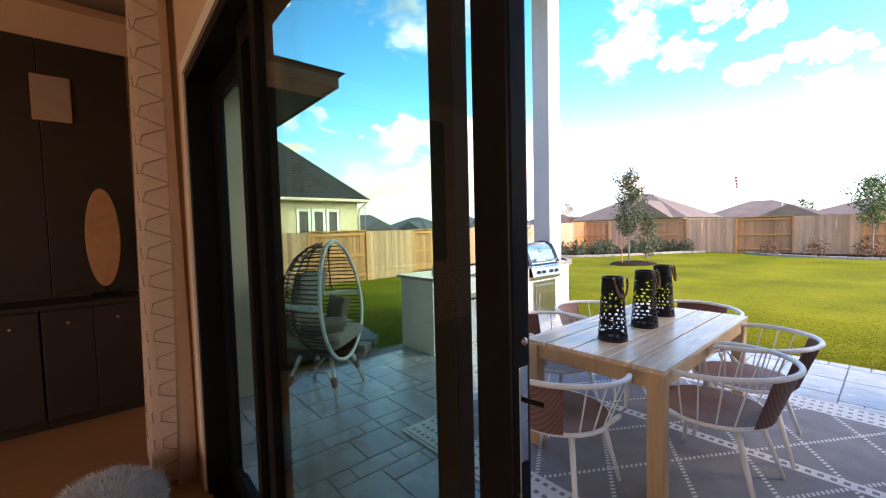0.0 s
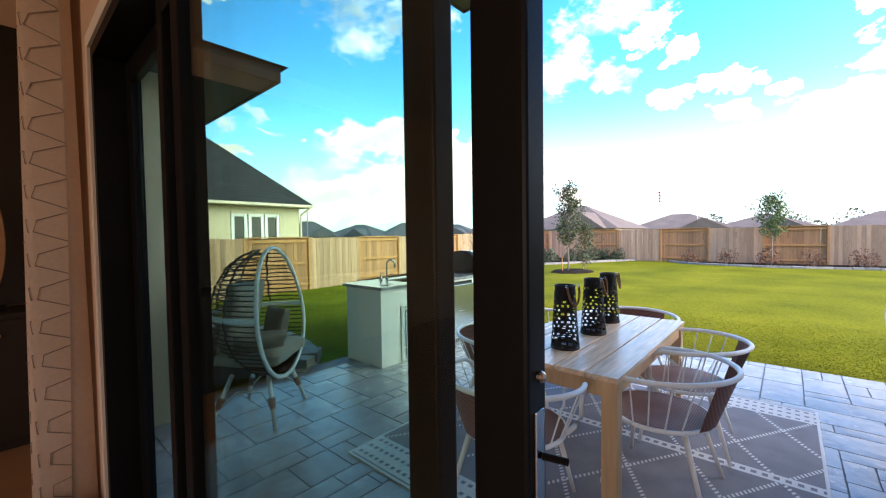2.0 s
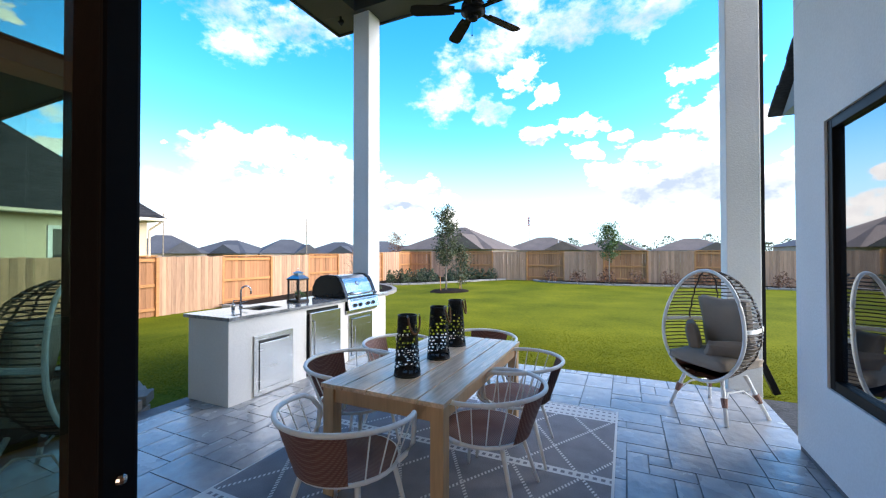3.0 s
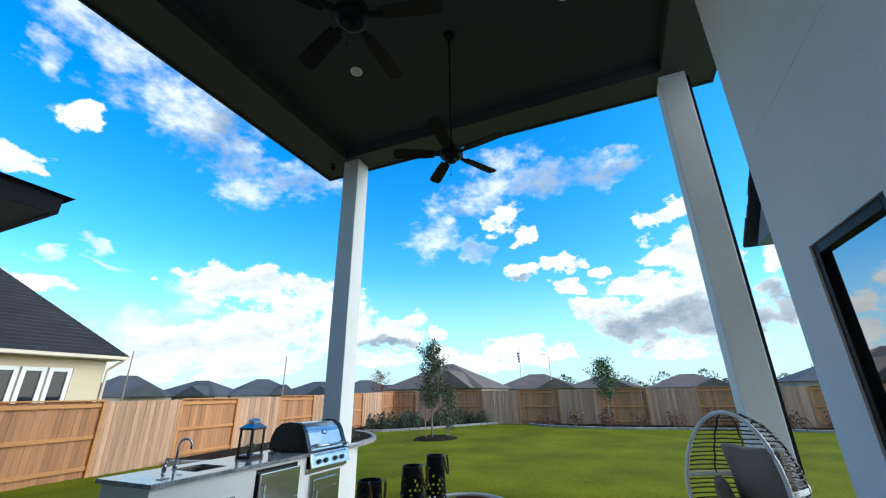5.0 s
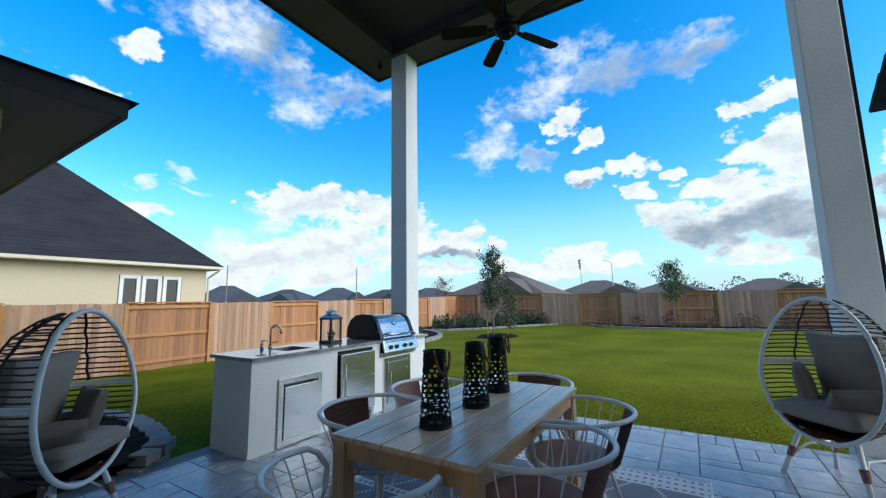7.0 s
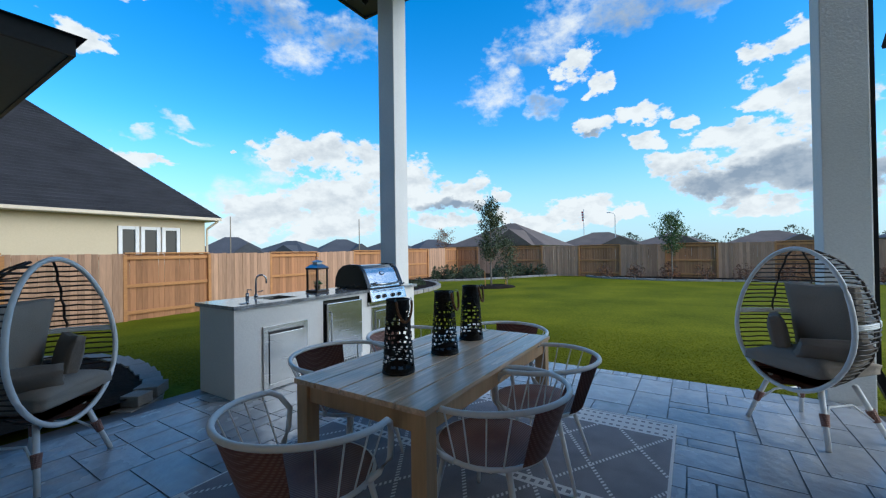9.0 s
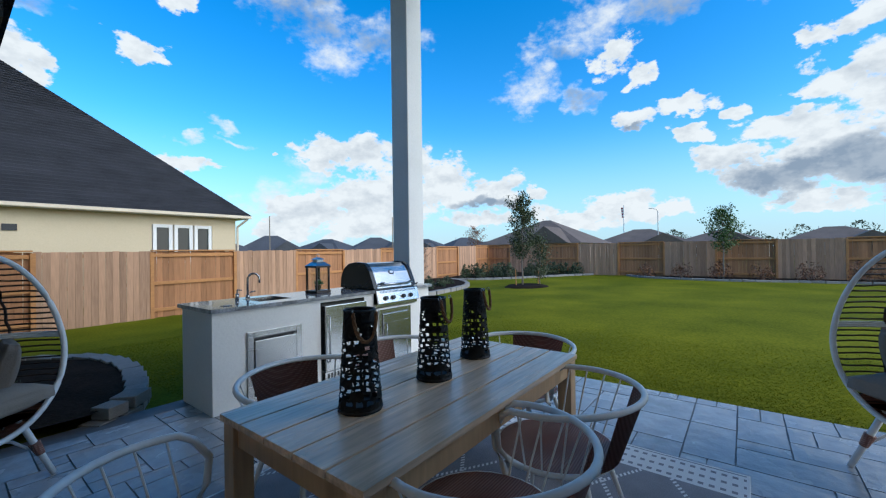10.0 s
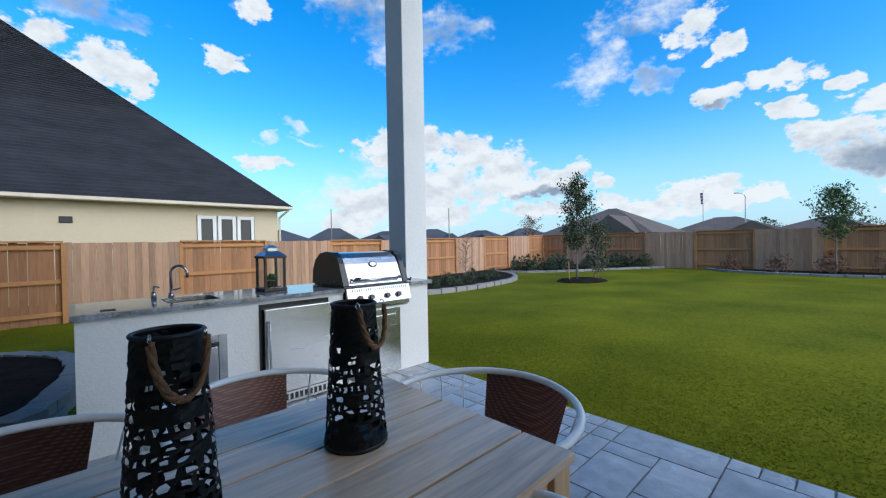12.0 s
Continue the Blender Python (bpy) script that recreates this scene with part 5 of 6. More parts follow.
ceiling_fan(4.64, 1.69, 42)
ceiling_fan(2.68, 1.69, 71)
for x, y in ((4.66, 3.18), (4.66, 0.20), (2.5, 3.18), (2.5, 0.20)):
    d = thing("downlight", "small round recessed downlight in the porch ceiling, unlit", "light", "downlights")
    bm = bmesh.new()
    bmesh.ops.create_cone(bm, cap_ends=True, segments=24, radius1=0.085, radius2=0.09, depth=0.012, matrix=pose(x, y, 6.097))
    part("trim_ring", bm, WHITE_TRIM, d)
    bm = bmesh.new()
    bmesh.ops.create_cone(bm, cap_ends=True, segments=24, radius1=0.06, radius2=0.06, depth=0.008, matrix=pose(x, y, 6.0895))
    part("lens", bm, TIN, d)
for x, y in ((6.28, 4.86), (6.70, 4.4)):
    d = thing("flood_light", "small dark flood light under the roof corner", "light")
    bm = bmesh.new()
    rod(bm, (x, y, 5.90), (x, y, 5.83), 0.02)
    part("stem", bm, FAN_METAL, d)
    bm = bmesh.new()
    bmesh.ops.create_cone(bm, cap_ends=True, segments=16, radius1=0.05, radius2=0.03, depth=0.09, matrix=pose(x + 0.02, y, 5.81, 40, 30, 0))
    part("head", bm, FAN_METAL, d, smooth=True)


# ---------------------------------------------------------------- garden
MULCH = material("dark mulch", (0.022, 0.016, 0.012), 0.95, vary=0.6, scale=30, large=3, bump=0.9, spec=0.05)
STONE = material("pale edging stone", (0.27, 0.255, 0.235), 0.85, vary=0.25, scale=18, large=3, bump=0.5, per_object=0.5)
BARK = material("young tree bark", (0.22, 0.18, 0.14), 0.9, vary=0.3, scale=30, large=4, bump=0.4)
LEAF = material("olive green leaf", (0.045, 0.075, 0.022), 0.6, vary=0.4, scale=4, large=1.5, bump=0, per_island=0.8, second=(0.085, 0.10, 0.04))
LEAF_GREEN = material("bright green leaf", (0.045, 0.095, 0.02), 0.6, vary=0.4, scale=4, large=1.5, bump=0, per_island=0.8, second=(0.12, 0.19, 0.045))
LEAF_RED = material("russet leaf", (0.14, 0.045, 0.025), 0.7, vary=0.4, scale=4, large=1.5, bump=0, per_island=0.8, second=(0.28, 0.13, 0.06))
LEAF_DARK = material("dark shrub leaf", (0.02, 0.04, 0.014), 0.6, vary=0.4, scale=4, large=1.5, bump=0, per_island=0.8, second=(0.07, 0.10, 0.04))
GRASS = material("grass blade", (0.100, 0.140, 0.006), 0.9, vary=0.30, scale=2, large=0.38, bump=0, per_island=0.2, second=(0.20, 0.195, 0.012), spec=0.03)


def leaf_mesh(name, spots, size, mat, seed):
    """Many small folded leaves about the given spots, each spot with its spread."""
    rng = np.random.default_rng(seed)
    n = len(spots)
    c = np.array([s[:3] for s in spots], dtype=float)
    d = rng.normal(size=(n, 3))
    d /= np.linalg.norm(d, axis=1)[:, None]
    e = np.cross(d, rng.normal(size=(n, 3)))
    e /= np.linalg.norm(e, axis=1)[:, None]
    up = np.cross(d, e)
    s = size * rng.uniform(0.6, 1.3, n)[:, None]
    v = np.stack([c - d * s, c + e * s * 0.42 + up * s * 0.15, c + d * s, c - e * s * 0.42 + up * s * 0.15], axis=1).reshape(-1, 3)
    f = []
    for i in range(n):
        f += [(4 * i, 4 * i + 1, 4 * i + 2), (4 * i, 4 * i + 2, 4 * i + 3)]
    me = bpy.data.meshes.new(name)
    me.from_pydata(v.tolist(), [], f)
    me.materials.append(mat)
    return me


def tree(x, y, h, spread, seed, mat, label, first=0.30, leaves=2400, size=0.05, bare=0.0, lean=0.0):
    rng = random.Random(seed)
    z = ground_z(x, y)
    t = thing("tree", label, "tree", m=pose(x, y, z))
    bm = bmesh.new()
    trunk = [Vector((lean * k / 8 + rng.uniform(-0.02, 0.02), rng.uniform(-0.02, 0.02), h * 0.95 * k / 8)) for k in range(9)]
    tube(bm, trunk, [0.045 * (1 - 0.85 * k / 8) * h / 4 for k in range(9)], 8)
    part("trunk", bm, BARK, t, smooth=True)
    spots = []
    bm = bmesh.new()
    for i in range(26):
        f = first + (0.97 - first) * (i + rng.random()) / 26
        base = trunk[min(8, int(f * 8))].lerp(trunk[min(8, int(f * 8) + 1)], f * 8 % 1)
        a = i * 2.4 + rng.uniform(-0.5, 0.5)
        g = (f - first) / (1 - first)
        length = spread * (0.35 + 1.1 * math.sin(math.pi * min(1, 0.15 + g * 0.85)) ** 0.8) * rng.uniform(0.6, 1.15) * 0.75
        tip = base + Vector((math.cos(a) * length, math.sin(a) * length, length * rng.uniform(0.5, 1.1)))
        mid = base.lerp(tip, 0.5) + Vector((0, 0, -0.06 * length))
        tube(bm, [base, mid, tip], [0.012, 0.008, 0.003], 5)
        n = int(leaves / 26)
        for _ in range(n):
            if rng.random() < bare:
                continue
            k = rng.uniform(0.25, 1.08)
            p = base.lerp(tip, k)
            w = 0.06 + 0.13 * spread * rng.random()
            spots.append((p.x + rng.gauss(0, w), p.y + rng.gauss(0, w), p.z + rng.gauss(0, w)))
    part("limb", bm, BARK, t, smooth=True)
    o = new("crown", leaf_mesh("crown", spots, size, mat, seed))
    o.parent = t
    return t


def shrub_mesh(seed, mat, n, size, twiggy):
    rng = random.Random(seed)
    spots = []
    for _ in range(n):
        a, e = rng.uniform(0, 6.28), rng.random()
        r = (rng.random() ** 0.33)
        zz = e * 0.9
        w = math.sqrt(max(0.05, 1 - (zz * 0.85) ** 2)) * r * (0.8 + 0.3 * math.sin(a * 3 + seed))
        spots.append((0.42 * w * math.cos(a), 0.42 * w * math.sin(a), 0.05 + 0.62 * zz * (0.85 + 0.25 * math.sin(a * 2 + seed))))
    return leaf_mesh("foliage", spots, size, mat, seed)


SHRUBS = [shrub_mesh(60 + i, LEAF_DARK, 700, 0.05, 0) for i in range(3)]
ROSES = [shrub_mesh(70 + i, LEAF_RED, 330, 0.045, 1) for i in range(3)]


def shrub(x, y, s, kind, k, label):
    o = thing("shrub", label, "shrub", "shrubs in the beds", pose(x, y, ground_z(x, y) + 0.03, 0, 0, 77 * k) @ Matrix.Diagonal((s, s, s, 1)))
    f = new("foliage", kind[k % 3])
    f.parent = o
    bm = bmesh.new()
    for i in range(7):
        a = i * 0.9 + k
        rod(bm, (0, 0, -0.03), (0.3 * math.cos(a), 0.3 * math.sin(a), 0.55), 0.008, 0.003, 5)
    part("stem", bm, BARK, o)


def smooth_line(points, step):
    """Points at even steps along a rounded line through the given points."""
    p = [Vector((*q, 0)) for q in points]
    out = []
    for i in range(len(p) - 1):
        a, b, c, d = p[max(0, i - 1)], p[i], p[i + 1], p[min(len(p) - 1, i + 2)]
        n = max(2, int((c - b).length / step))
        for k in range(n):
            t = k / n
            out.append(0.5 * ((2 * b) + (c - a) * t + (2 * a - 5 * b + 4 * c - d) * t * t + (3 * b - a - 3 * c + d) * t ** 3))
    out.append(p[-1])
    return out


def bed(label, edge, close, top, courses, block, seed):
    """A mulched bed: a rounded stone edge, shut by the points of close."""
    rng = random.Random(seed)
    line = smooth_line(edge, block)
    o = thing("planting_bed", label, "planting bed")
    bm = bmesh.new()
    poly(bm, [(p.x, p.y, ground_z(p.x, p.y) + top - 0.03) for p in line] + [(x, y, ground_z(x, y) + top - 0.03) for x, y in close])
    bmesh.ops.triangulate(bm, faces=bm.faces[:])
    bmesh.ops.subdivide_edges(bm, edges=bm.edges[:], cuts=3, use_grid_fill=True)
    for v in bm.verts:
        if not v.is_boundary:
            v.co.z += 0.03 * noise.noise(v.co * 1.7)
    part("mulch", bm, MULCH, o, "dark mulch", smooth=True)
    hgt = (top + 0.02) / courses
    bm = bmesh.new()
    box(bm, -0.5, 0.5, -0.5, 0.5, 0, 1, 0.06)
    me = mesh_of("stone", bm, STONE)
    for c in range(courses):
        for i in range(len(line) - 1):
            a, b = line[i], line[i + 1]
            if c % 2:
                a, b = a.lerp(b, 0.5), b + (b - a) * 0.5
            m = (a + b) / 2
            d = b - a
            s = new("stone", me)
            s.parent = o
            s.matrix_basis = Matrix.Translation((m.x, m.y, ground_z(m.x, m.y) - 0.02 + c * hgt)) @ pose(0, 0, 0, rng.uniform(-2, 2), rng.uniform(-2, 2), math.degrees(math.atan2(d.y, d.x)) + rng.uniform(-4, 4)) @ Matrix.Diagonal((d.length * rng.uniform(0.92, 0.985), 0.20 * rng.uniform(0.9, 1.15), hgt * rng.uniform(0.92, 1.0), 1))


bed("curved stone edged bed of dark mulch beside the patio", [(2.75, 4.66), (3.12, 4.95), (3.34, 5.7), (3.46, 6.7), (3.30, 7.7), (2.7, 8.5), (1.72, 8.9)], [(1.72, 4.66)], 0.20, 2, 0.26, 1)
bed("stone edged bed along the side fence", [(9.8, 12.9), (10.8, 10.6), (12.6, 9.7), (15.0, 9.75), (16.8, 10.3), (18.2, 11.6), (19.0, 13.3)], [(19.0, 13.8), (9.8, 13.2)], 0.16, 1, 0.42, 2)
bed("stone edged bed in the fence corner", [(19.2, 13.4), (19.8, 11.8), (21.0, 10.3), (22.7, 9.0), (24.2, 8.0), (25.35, 7.3)], [(25.35, 14.2), (19.2, 13.85)], 0.10, 1, 0.42, 3)
bed("long stone edged bed along the back fence", [(25.3, 5.4), (24.3, 4.6), (23.6, 3.0), (23.3, 0.8), (23.7, -1.5), (24.0, -5.0), (23.6, -9.0), (24.0, -14.0), (25.3, -17.0)], [(25.4, -17.0), (25.4, 5.4)], 0.09, 1, 0.42, 4)
for k, (x, y, s) in enumerate(((20.6, 12.0, 1.3), (21.3, 11.4, 1.2), (21.9, 10.9, 1.25), (22.6, 11.8, 1.2), (23.2, 10.2, 1.15), (23.7, 9.7, 1.2), (24.2, 9.2, 1.2), (24.7, 8.8, 1.15), (24.9, 8.1, 1.1), (20.2, 12.6, 1.2), (22.3, 9.8, 0.8), (23.0, 9.3, 0.8))):
    shrub(x, y, s, SHRUBS, k, "rounded dark green shrub in a mulched bed")
for k, (x, y, s) in enumerate(((11.6, 10.9, 0.7), (12.4, 10.5, 0.75), (13.3, 10.4, 0.8), (14.2, 10.5, 0.75), (15.2, 10.6, 0.7), (16.2, 11.0, 0.8), (13.8, 11.3, 0.8), (15.6, 11.6, 0.8))):
    shrub(x, y, s, SHRUBS, k + 20, "low dark green shrub in the side bed")
for k in range(12):
    y = 4.3 - 1.55 * k
    shrub(24.5 - 0.25 * (k % 2), y, 1.15 + 0.2 * ((k * 7) % 3) / 2, ROSES, k + 40, "sparse russet shrub in front of the back fence")
shrub(2.2, 6.6, 0.75, SHRUBS, 51, "low dark green shrub in the patio bed")
shrub(2.3, 5.6, 0.6, SHRUBS, 52, "low dark green shrub in the patio bed")

tree(17.2, 7.75, 3.95, 0.62, 21, LEAF, "young upright evergreen tree with a thin trunk in a mulch ring", 0.28, 4200, 0.055)
tree(17.6, 7.15, 2.2, 0.42, 22, LEAF, "small leafy sapling beside the upright tree", 0.12, 1500, 0.05)
tree(24.3, 1.05, 3.35, 0.62, 23, LEAF_GREEN, "young bright green tree with a bare slim trunk by the fence", 0.40, 2300, 0.062)
tree(14.9, 11.3, 2.0, 0.5, 24, LEAF_RED, "bare twiggy shrub tree in the side bed", 0.15, 700, 0.03, 0.5)
tree(32.0, 19.6, 3.6, 0.8, 25, LEAF_RED, "russet leaved tree behind the fence", 0.35, 1300, 0.07, 0.2)


def mulch_ring():
    o = thing("mulch_ring", "dark mulch ring round the foot of a young tree", "mulch")
    bm = bmesh.new()
    x, y = 17.3, 7.6
    z = ground_z(x, y)
    rings = []
    for r, h in ((0.95, -0.02), (0.8, 0.07), (0.5, 0.11), (0.15, 0.09)):
        rings.append([bm.verts.new((x + r * math.cos(2 * math.pi * i / 24) * (1 + 0.06 * math.sin(i * 2.3)), y + r * math.sin(2 * math.pi * i / 24), z + h)) for i in range(24)])
    for a, b in zip(rings, rings[1:]):
        for i in range(24):
            bm.faces.new((a[i], a[(i + 1) % 24], b[(i + 1) % 24], b[i]))
    bm.faces.new(rings[-1])
    part("mound", bm, MULCH, o, smooth=True)
    for sx, sy in ((-0.5, 0.25), (0.45, -0.3)):
        bm = bmesh.new()
        rod(bm, (x + sx, y + sy, z), (x + sx * 1.1, y + sy, z + 0.75), 0.02, 0.018, 8)
        part("stake", bm, RAIL, o, "wooden tree stake")


mulch_ring()


# gravel strip and downspout by the far column
structure("gravel", material("dark gravel", (0.04, 0.042, 0.045), 0.9, vary=0.6, scale=25, large=4, bump=1.0), "strip of dark gravel beside the patio", "gravel", (WX + 0.01, 6.3, -1.75, -1.17, -0.2, -0.06))


def downspout():
    o = thing("downspout", "black metal downspout with a kicked-out foot on the column", "downspout")
    x, y = COL2[0] + 0.12, COL2[1] - 0.065
    boxes("pipe", DARK_FRAME, o, (x, x + 0.09, y, y + 0.062, 0.26, 5.89), bevel=0.006)
    bm = bmesh.new()
    box(bm, -0.05, 0.05, -0.33, 0.03, -0.035, 0.035, 0.008, pose(x + 0.045, y + 0.02, 0.26, 68, 0, 0))
    part("elbow", bm, DARK_FRAME, o)


downspout()


def grass(name, x0, x1, y0, y1, n, h, seed):
    rng = np.random.default_rng(seed)
    x, y = x0 + (x1 - x0) * (1 - np.sqrt(rng.uniform(0, 1, n))), rng.uniform(y0, y1, n)
    a = rng.uniform(0, 2 * np.pi, n)
    hh = h * rng.uniform(0.5, 1.2, n)
    w = 0.0035 * rng.uniform(0.7, 1.4, n) * (1 + (x - x0) * 0.06)
    lean = rng.uniform(0.9, 2.2, n) * hh
    b = rng.uniform(0, 2 * np.pi, n)
    z = np.array([ground_z(p, q) for p, q in zip(x, y)])
    v = np.stack([np.stack([x - w * np.cos(a), y - w * np.sin(a), z], 1), np.stack([x + w * np.cos(a), y + w * np.sin(a), z], 1),
                  np.stack([x + lean * np.cos(b), y + lean * np.sin(b), z + hh], 1)], 1).reshape(-1, 3)
    me = bpy.data.meshes.new(name)
    me.from_pydata(v.tolist(), [], [(3 * i, 3 * i + 1, 3 * i + 2) for i in range(n)])
    me.materials.append(GRASS)
    tagged(new(name, me), "short green lawn grass with dry yellow blades", "grass", kind="stuff")


grass("grass", 6.38, 10.0, -5.0, 8.0, 90000, 0.013, 1)
grass("grass", 3.55, 7.5, 4.9, 9.5, 24000, 0.013, 3)


# ---------------------------------------------------------------- beyond the fence
BRICK_FAR = material("far house wall", (0.36, 0.30, 0.25), 0.9, vary=0.15, scale=6, large=0.5, bump=0.1)
ROOF_GREY = material("far grey roof", (0.06, 0.062, 0.07), 0.95, vary=0.25, scale=4, large=0.4, bump=0.2)


def far_house(x, y, sx, sy, wall, ridge, roof_mat, label, turn=0.0, base=-0.1):
    h = thing("house", label, "house", "houses beyond the fence", pose(x, y, base, 0, 0, turn))
    boxes("wall", BRICK_FAR, h, (-sx / 2, sx / 2, -sy / 2, sy / 2, 0, wall))
    bm = bmesh.new()
    o = 0.5
    e = [bm.verts.new(p) for p in ((-sx / 2 - o, -sy / 2 - o, wall), (sx / 2 + o, -sy / 2 - o, wall), (sx / 2 + o, sy / 2 + o, wall), (-sx / 2 - o, sy / 2 + o, wall))]
    if sy > sx:
        k = (sy - sx) / 2
        r = [bm.verts.new((0, -k - 0.3, ridge)), bm.verts.new((0, k + 0.3, ridge))]
        faces = ((e[0], e[1], r[0]), (e[1], e[2], r[1], r[0]), (e[2], e[3], r[1]), (e[3], e[0], r[0], r[1]))
    else:
        k = (sx - sy) / 2
        r = [bm.verts.new((-k - 0.3, 0, ridge)), bm.verts.new((k + 0.3, 0, ridge))]
        faces = ((e[0], e[1], r[1], r[0]), (e[1], e[2], r[1]), (e[2], e[3], r[0], r[1]), (e[3], e[0], r[0]))
    for f in faces:
        bm.faces.new(f)
    bm.faces.new(e[::-1])
    rf = part("roof", bm, roof_mat, h)
    # front gable
    bm = bmesh.new()
    g = sy * 0.22
    zt = wall + (ridge - wall) * 0.62
    for yy in (-sy * 0.22,):
        v = [bm.verts.new(p) for p in ((-sx / 2 - 1.6, yy - g, wall), (-sx / 2 - 1.6, yy + g, wall), (-sx / 2 - 1.6, yy, zt), (0, yy - g, wall), (0, yy + g, wall), (0, yy, zt))]
        bm.faces.new((v[0], v[2], v[1]))
        bm.faces.new((v[0], v[3], v[5], v[2]))
        bm.faces.new((v[1], v[2], v[5], v[4]))
        bm.faces.new((v[0], v[1], v[4], v[3]))
    part("gable_roof", bm, roof_mat, h)
    for yy in (-sy * 0.22, sy * 0.25):
        w = boxes("window", WHITE_TRIM, h, (-sx / 2 - 0.06, -sx / 2 - 0.002, yy - 0.75, yy + 0.75, 1.0, 2.3))
        boxes("pane", WINDOW_GLASS, w, (-sx / 2 - 0.08, -sx / 2 - 0.061, yy - 0.65, yy + 0.65, 1.1, 2.2))
    bm = bmesh.new()
    rod(bm, (sx * 0.2, sy * 0.12, ridge - 1.2), (sx * 0.2, sy * 0.12, ridge + 0.15), 0.08, sides=8)
    part("vent_pipe", bm, WHITE_TRIM, rf)


far_house(55.5, 22.6, 13, 13.5, 2.9, 6.3, SHINGLE_BROWN, "far brown roofed house behind the fence", 0, -0.7)
far_house(76, 14.0, 12, 14, 2.9, 5.4, SHINGLE_BROWN, "far brown roofed house behind the fence", 8, -0.7)
far_house(82, 3.0, 12, 12, 2.9, 5.2, SHINGLE_BROWN, "far brown roofed house behind the fence", -6, -0.7)
far_house(95, -12.0, 12, 14, 2.9, 5.4, SHINGLE_BROWN, "far brown roofed house behind the fence", 0, -0.7)
far_house(88, -32.0, 12, 14, 2.9, 5.6, ROOF_GREY, "far grey roofed house behind the fence")
for k, (x, y, hr) in enumerate(((36, 86, 6.4), (48, 84, 6.9), (60, 80, 6.2), (70, 74, 6.6), (77, 64, 6.0), (84, 56, 6.3), (88, 45, 5.8), (24, 95, 6.8))):
    far_house(x, y, 12, 14, 3.2, hr, ROOF_GREY, "far dark roofed house on the skyline", 20 + 40 * (k % 2), -1.5)


def flagpole():
    o = thing("flagpole", "tall white flagpole with a striped flag far beyond the fence", "flagpole", m=pose(74.5, 16.6, -0.1))
    bm = bmesh.new()
    rod(bm, (0, 0, 0), (0, 0, 9.0), 0.10, 0.06)
    part("pole", bm, WHITE_TRIM, o)
    red = material("flag red", (0.45, 0.04, 0.05), 0.8, scale=10)
    for i in range(7):
        boxes("stripe", red if i % 2 == 0 else WHITE_TRIM, o, (-0.02, 0.02, 0.08, 0.42 - 0.02 * i, 8.6 - i * 0.25 - 0.25, 8.6 - i * 0.25))


def street_lamp():
    o = thing("street_lamp", "tall pale street lamp far beyond the fence", "street lamp", m=pose(72.0, 11.0, -0.1))
    bm = bmesh.new()
    tube(bm, [(0, 0, 0), (0, 0, 7.3), (0, 0.15, 7.7), (0, 0.9, 7.9)], [0.09, 0.06, 0.05, 0.05], 8)
    part("pole", bm, WHITE_TRIM, o, smooth=True)
    boxes("head", WHITE_TRIM, o, (-0.12, 0.12, 0.7, 1.3, 7.84, 7.96), bevel=0.03)


flagpole()
street_lamp()
for k, (x, y, h) in enumerate(((60, 58, 8.6), (40, 70, 8.4))):
    o = thing("utility_pole", "thin dark utility pole on the skyline", "pole", m=pose(x, y, 0))
    bm = bmesh.new()
    rod(bm, (0, 0, -0.1), (0, 0, h), 0.11, 0.08)
    part("pole", bm, BARK, o)


def far_woods():
    rng = random.Random(9)
    spots = []
    for i in range(70):
        a = radians(-42 + 62 * i / 70 + rng.uniform(-0.6, 0.6))
        d = rng.uniform(105, 150)
        h = rng.uniform(2.5, 6.2)
        cx, cy = 1.3 + d * math.cos(a), d * math.sin(a)
        for _ in range(320):
            r = rng.random() ** 0.4
            b = rng.uniform(0, 6.28)
            zz = rng.random()
            w = 3.6 * math.sqrt(max(0.03, 1 - (2 * zz - 0.9) ** 2)) * r
            spots.append((cx + w * math.cos(b), cy + w * math.sin(b), zz * h))
    o = new("far_woods", leaf_mesh("far_woods", spots, 0.30, LEAF, 99))
    tagged(o, "distant line of hazy olive trees on the skyline", "trees", kind="stuff")


far_woods()


# ---------------------------------------------------------------- inside the room
CURTAIN = material("sheer patterned curtain", (0.80, 0.68, 0.58), 0.9, vary=0.08, scale=60, large=3, bump=0.1)
GOLD = material("pale bronze disc", (0.42, 0.25, 0.14), 0.5, metal=0.3, vary=0.15, scale=20, large=4, bump=0.1)
FUR = material("pale grey faux fur", (0.52, 0.55, 0.56), 0.95, vary=0.2, scale=60, large=8, bump=0.3, per_island=0.5)
PRINT = material("warm grey print", (0.30, 0.24, 0.21), 0.8, vary=0.1, scale=8, bump=0.02)


